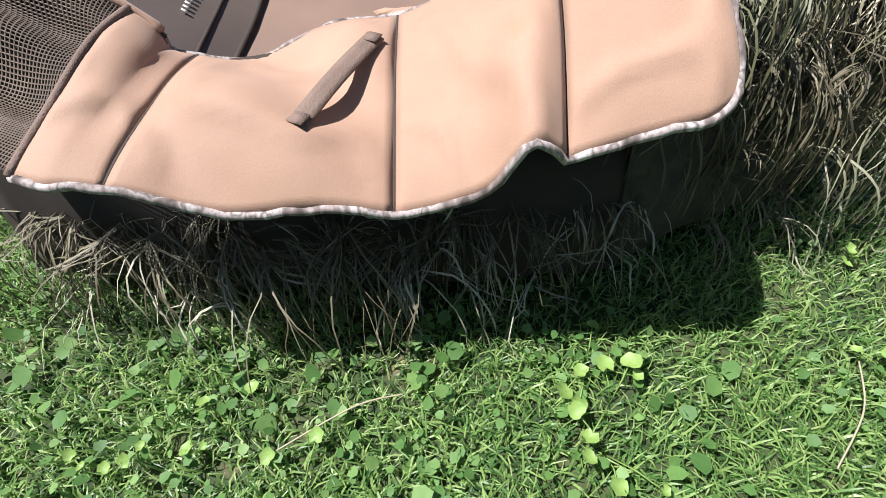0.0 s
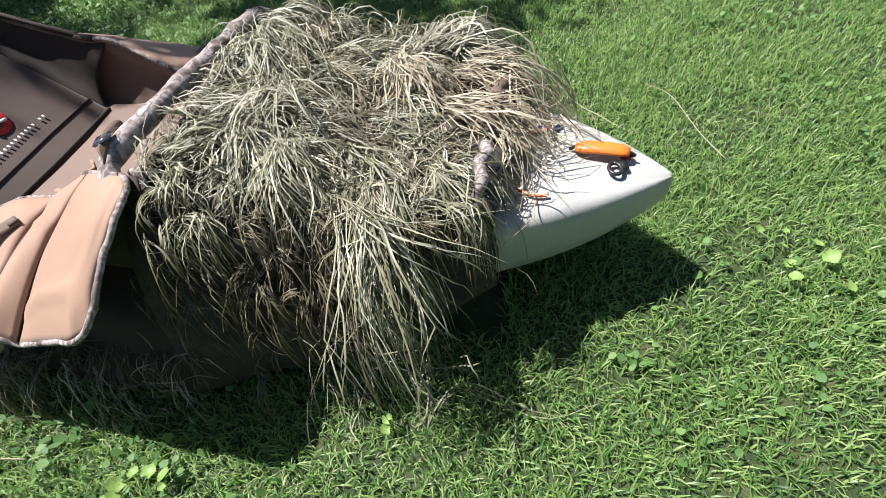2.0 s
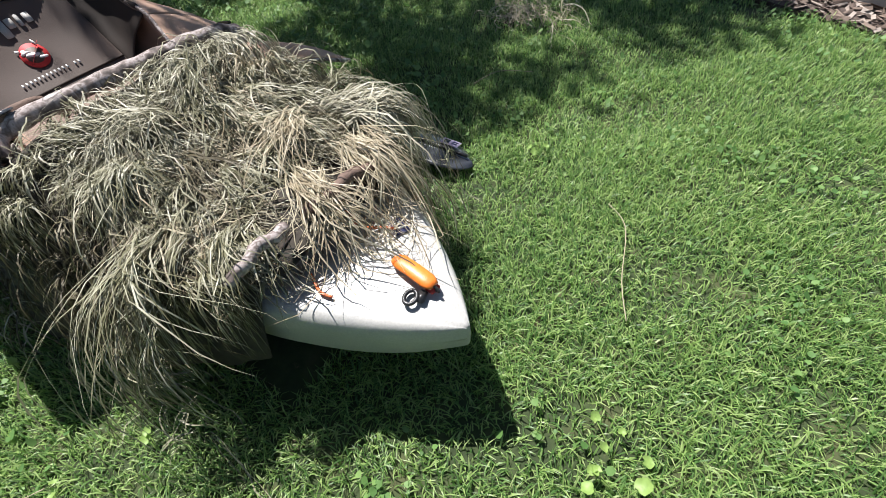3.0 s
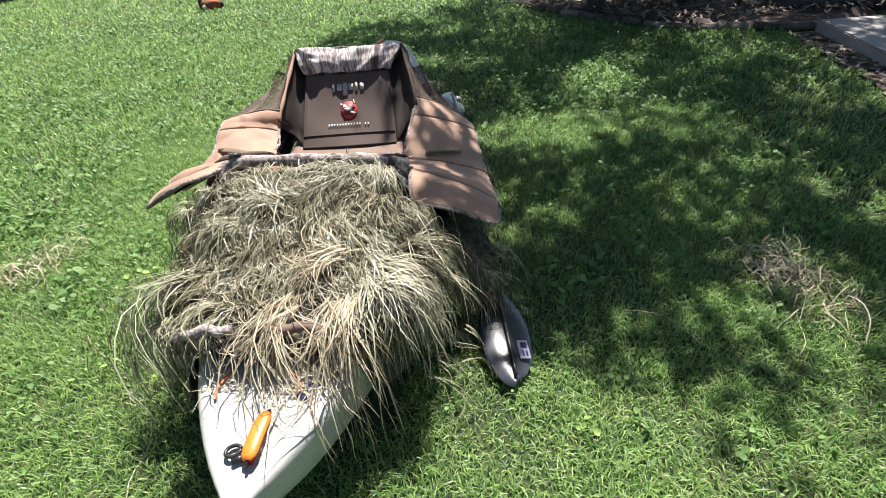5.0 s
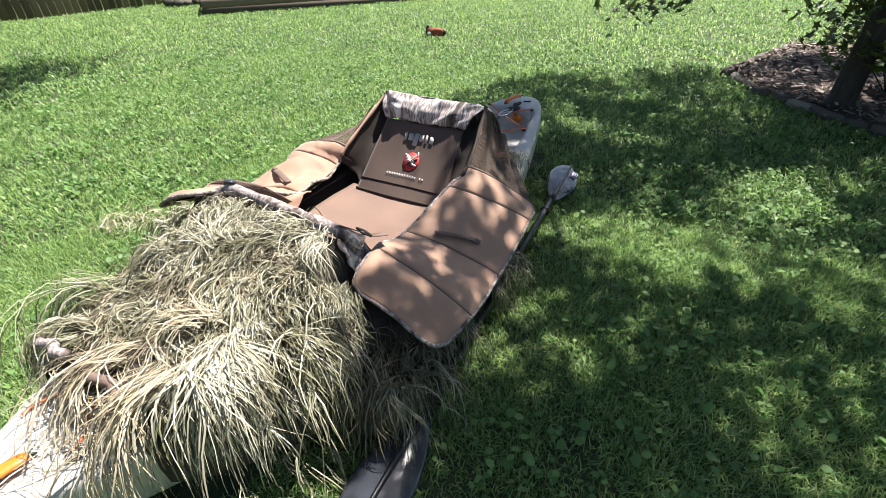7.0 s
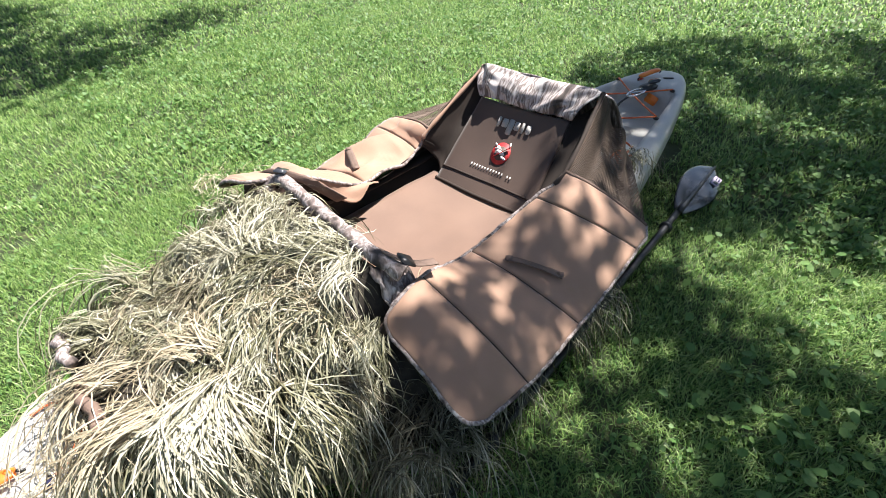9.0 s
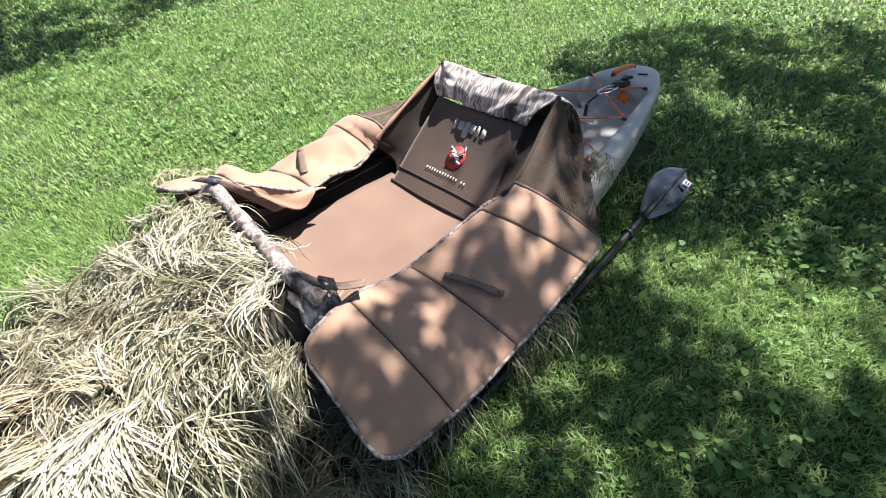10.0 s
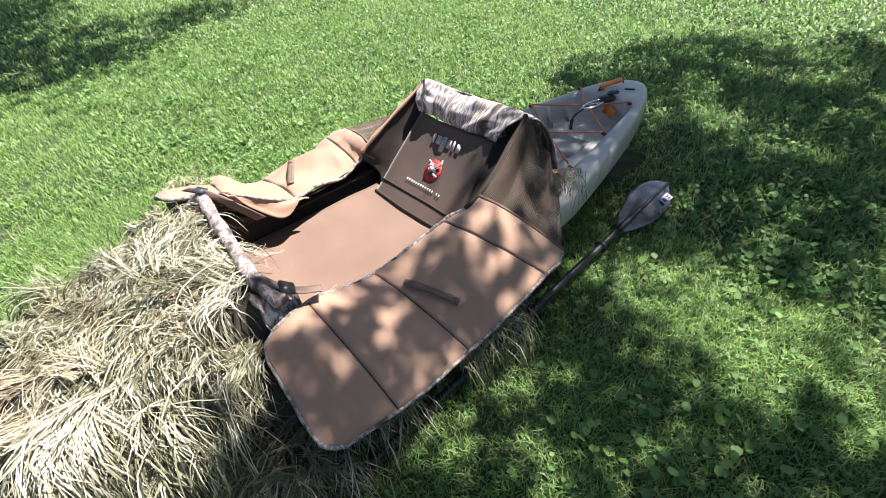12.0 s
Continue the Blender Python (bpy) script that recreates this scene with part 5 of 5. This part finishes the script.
def maple():
    t = thing("maple_tree", "dark-barked maple tree with a broad leafy crown in the mulch bed", "tree")
    base = Vector((2.16, 5.08, 0.0))
    r3 = random.Random(5)
    centres = []
    while len(centres) < 1250:
        x, y = r3.uniform(-1.1, 6.4), r3.uniform(-0.9, 7.2)
        if not inside(SHADE, x, y):
            continue
        gap = 0.2 if 0.75 < x < 1.9 and 2.1 < y < 3.3 else -0.9 if 1.5 < x < 2.9 and 1.2 < y < 2.8 else -0.25 if x > 1.25 and y < 1.2 else -0.55 if y < 1.3 else -0.28 if 0.5 < x < 1.7 else -0.42
        if -0.6 < x < 0.5 and 1.9 < y < 3.9:
            gap = -9
        if wob(x, y, 2, 2.0) + 0.7 * wob(x, y, 5, 3.8) + 0.35 * wob(x, y, 8, 8.0) < gap:
            continue
        z = r3.uniform(3.6, 6.8)
        centres.append(Vector((x, y, 0)) + SUN * (z / SUN.z))
    for k in range(34):
        x, y = r3.uniform(-0.32, 0.55), r3.uniform(2.15, 3.6)
        z = r3.uniform(3.6, 6.5)
        centres.append(Vector((x, y, 0)) + SUN * (z / SUN.z))
    for k in range(16):
        x, y = r3.uniform(0.60, 1.10), r3.uniform(0.70, 1.10)
        centres.append(Vector((x, y, 0)) + SUN * (r3.uniform(3.6, 6.5) / SUN.z))
    for k in range(9):
        x, y = r3.uniform(0.95, 1.65), r3.uniform(1.4, 1.95)
        if inside(SHADE, x, y):
            z = r3.uniform(3.4, 6.0)
            centres.append(Vector((x, y, 0)) + SUN * (z / SUN.z))
    bm = bmesh.new()
    top = base + Vector((0.05, -0.05, 1.55))
    add_tube(bm, [base + Vector((0, 0, 0.02)), base + Vector((0.01, 0, 0.12)), base + Vector((0.02, -0.02, 0.7)), top], lambda q: 0.115 - 0.045 * q + 0.05 * max(0, 0.15 - q) / 0.15, 14)
    limbs = []
    for k in range(13):
        c = centres[(k * 71) % len(centres)]
        mid = top.lerp(c, 0.5) + Vector((r3.uniform(-0.2, 0.2), r3.uniform(-0.2, 0.2), 0.35))
        pts = [spline([top - Vector((0, 0, 0.15)), mid, c], s / 6) for s in range(13)]
        add_tube(bm, pts, lambda q: 0.011 * (1 - q) + 0.004, 7)
        limbs += pts[3:]
    for c in centres:
        p = min(limbs, key=lambda q: (q - c).length)
        if (p - c).length > 0.05:
            add_tube(bm, [p, p.lerp(c, 0.5) + Vector((0, 0, 0.06)), c], lambda q: 0.005 * (1 - q) + 0.002, 4)
    part("trunk", bm, M_bark, t, "dark rough trunk and limbs")
    leafy("crown", centres, 30, 0.19, 0.058, M_leaf, t)
    low = [(2.05 + r3.uniform(-0.15, 0.7), 5.05 + r3.uniform(-0.3, 0.5), r3.uniform(0.42, 1.3)) for _ in range(44)] + [(0.62, 4.95, 0.80), (0.45, 5.0, 0.74), (0.8, 4.95, 0.86), (1.1, 5.0, 1.0), (1.4, 5.0, 1.15)]
    leafy("low_foliage", low, 46, 0.22, 0.05, M_bud, t)
    bm = bmesh.new()
    for c in low[:-5]:
        add_tube(bm, [top - Vector((0, 0, 0.4)), Vector(c).lerp(top, 0.4) + Vector((0, 0, 0.1)), c], lambda q: 0.006 * (1 - q) + 0.002, 5)
    add_tube(bm, [top, (1.5, 5.0, 1.40), (0.9, 4.95, 0.98), (0.45, 5.0, 0.76)], lambda q: 0.016 * (1 - q) + 0.003, 5)
    part("low_branch", bm, M_bark, t)


maple()


def far_tree():
    t = thing("shade_tree", "tall leafy tree beyond the lawn that shades its edge", "tree")
    r3 = random.Random(9)
    base = Vector((-8.3, -2.0, 0))
    centres = []
    while len(centres) < 230:
        x, y = r3.uniform(-12, -4.4), r3.uniform(-4.5, 3.6)
        edge = -4.55 - 0.33 * max(0, y - 0.5) + 0.35 * wob(x, y, 1, 1.1)
        if x > edge or y > 3.3 + 0.4 * wob(x, y, 3, 1.0) or (x < -7.2 and y > 1.5):
            continue
        z = r3.uniform(4.5, 7.5)
        centres.append(Vector((x, y, 0)) + SUN * (z / SUN.z))
    bm = bmesh.new()
    top = base + Vector((0.3, 1.0, 4.0))
    add_tube(bm, [base, base + Vector((0.05, 0.2, 1.2)), top], lambda q: 0.22 - 0.08 * q, 12)
    for k in range(16):
        c = centres[(k * 9) % len(centres)]
        add_tube(bm, [spline([top, top.lerp(c, 0.5) + Vector((0, 0, 0.5)), c], s / 5) for s in range(11)], lambda q: 0.08 * (1 - q) + 0.015, 7)
    part("trunk", bm, M_bark, t)
    leafy("crown", centres, 85, 0.62, 0.085, M_leaf, t)


far_tree()


def shrub(x, y, h, n, label):
    s = thing("shrub", label, "shrub", "shrubs in the bed", at=(x, y, 0.08))
    r3 = random.Random(int(x * 100))
    tips = [Vector((r3.gauss(0, h * 0.35), r3.gauss(0, h * 0.35), h * r3.uniform(0.45, 1.0))) for _ in range(n)]
    bm = bmesh.new()
    for p in tips:
        add_tube(bm, [(0, 0, 0), p * 0.5 + Vector((0, 0, 0.02)), p], lambda q: 0.006 * (1 - q) + 0.0015, 5)
    part("branch_frame", bm, M_bark, s)
    leafy("foliage", tips, 26, h * 0.24, 0.026 + 0.012 * h, M_bud, s, 0.8)


shrub(2.98, 4.85, 0.34, 16, "low dark green shrub with yellowing leaves in mulch")
shrub(3.45, 4.62, 0.30, 9, "small upright yellow-green plant in mulch")
shrub(3.5, 6.15, 0.95, 60, "tall dark green bush behind the mulch bed")
shrub(4.5, 6.1, 0.9, 50, "tall dark green bush beside the garden path")
shrub(2.55, 5.55, 0.30, 14, "dark leafy shrub beside the tree trunk")


def garden_light():
    g = thing("garden_light", "small solar garden light on a thin black stake", "lamp", at=(2.62, 5.35, 0.09))
    part("stake", tube([(0, 0, 0), (0.01, 0, 0.12), (0.02, 0, 0.24)], 0.008, 8), M_black, g)
    part("head", tube([(0.02, 0, 0.24), (0.022, 0, 0.27), (0.024, 0, 0.31)], lambda q: 0.028 + 0.022 * q, 14), M_steel, g)
    part("cap", tube([(0.024, 0, 0.31), (0.025, 0, 0.325)], 0.055, 14), M_white, g)


garden_light()


def plank_fence():
    f = thing("plank_fence", "weathered brown vertical plank fence at the lawn's edge", "fence", kind="structure")
    first = None
    for k in range(42):
        if first is None:
            ob = part("plank", box(0.145, 0.022, 1.7, None, 0.004), M_timber, f)
            first = ob.data
        else:
            ob = new("plank", first)
            ob.parent = f
        ob.location = (-12.75 + 0.045 * k * 0.6, 3.2 + 0.152 * k, 0.86)
        ob.rotation_euler = (rs.gauss(0, 0.01), rs.gauss(0, 0.006), radians(80) + rs.gauss(0, 0.02))
    for z in (0.35, 1.4):
        part("rail", box(0.04, 6.5, 0.09, pose(-12.24, 6.3, z, 0, 0, -10), 0.004), M_timber, f)


def raised_bed():
    f = thing("raised_bed", "long low raised garden bed of weathered timber beams", "raised bed")
    m = pose(-7.6, 10.0, 0, 0, 0, 52)
    for z in (0.075, 0.225):
        for y in (-0.6, 0.6):
            part("beam", box(5.6, 0.13, 0.145, m @ pose(0, y, z), 0.008), M_timber, f)
        for x in (-2.73, 2.73):
            part("beam", box(0.13, 1.06, 0.145, m @ pose(x, 0, z), 0.008), M_timber, f)
    part("soil", box(5.3, 1.06, 0.2, m @ pose(0, 0, 0.13), 0.01), M_mulch, f)
    g = thing("rock_pile", "pale grey rocks and weeds between fence and raised bed", "rocks")
    for k in range(26):
        part("rock", stone_block(k * 3.0, rs.uniform(0.15, 0.35), rs.uniform(0.15, 0.3), rs.uniform(0.12, 0.25)).copy(), M_stone, g).location = (-11.4 + 0.11 * k * 0.9 + rs.gauss(0, 0.15), 8.3 + 0.045 * k + rs.gauss(0, 0.2), 0.09)


plank_fence()
raised_bed()


def toy():
    t = thing("stuffed_toy", "red-brown and black plush toy lying on the far lawn", "toy", at=(-2.82, 7.02, 0.0))
    for name, c, s, mat in (("body", (0.06, 0, 0.075), (0.13, 0.075, 0.065), M_rust), ("end_piece", (0.15, 0.02, 0.07), (0.05, 0.05, 0.05), M_lining_shade), ("cloth", (-0.06, 0, 0.075), (0.06, 0.055, 0.06), M_rust),
                            ("dark_piece", (-0.115, 0.01, 0.085), (0.035, 0.045, 0.085), M_black), ("pale_piece", (-0.055, -0.05, 0.055), (0.035, 0.025, 0.03), M_white)):
        bm = bmesh.new()
        bmesh.ops.create_icosphere(bm, subdivisions=3, radius=1.0)
        for v in bm.verts:
            v.co *= 1 + 0.16 * wob(v.co.x, v.co.y, v.co.z + s[0] * 50, 1.6)
            v.co = Vector((v.co.x * s[0] + c[0], v.co.y * s[1] + c[1], max(0.002, v.co.z * s[2] + c[2])))
        part(name, bm, mat, t)


toy()

lawn()
clover()
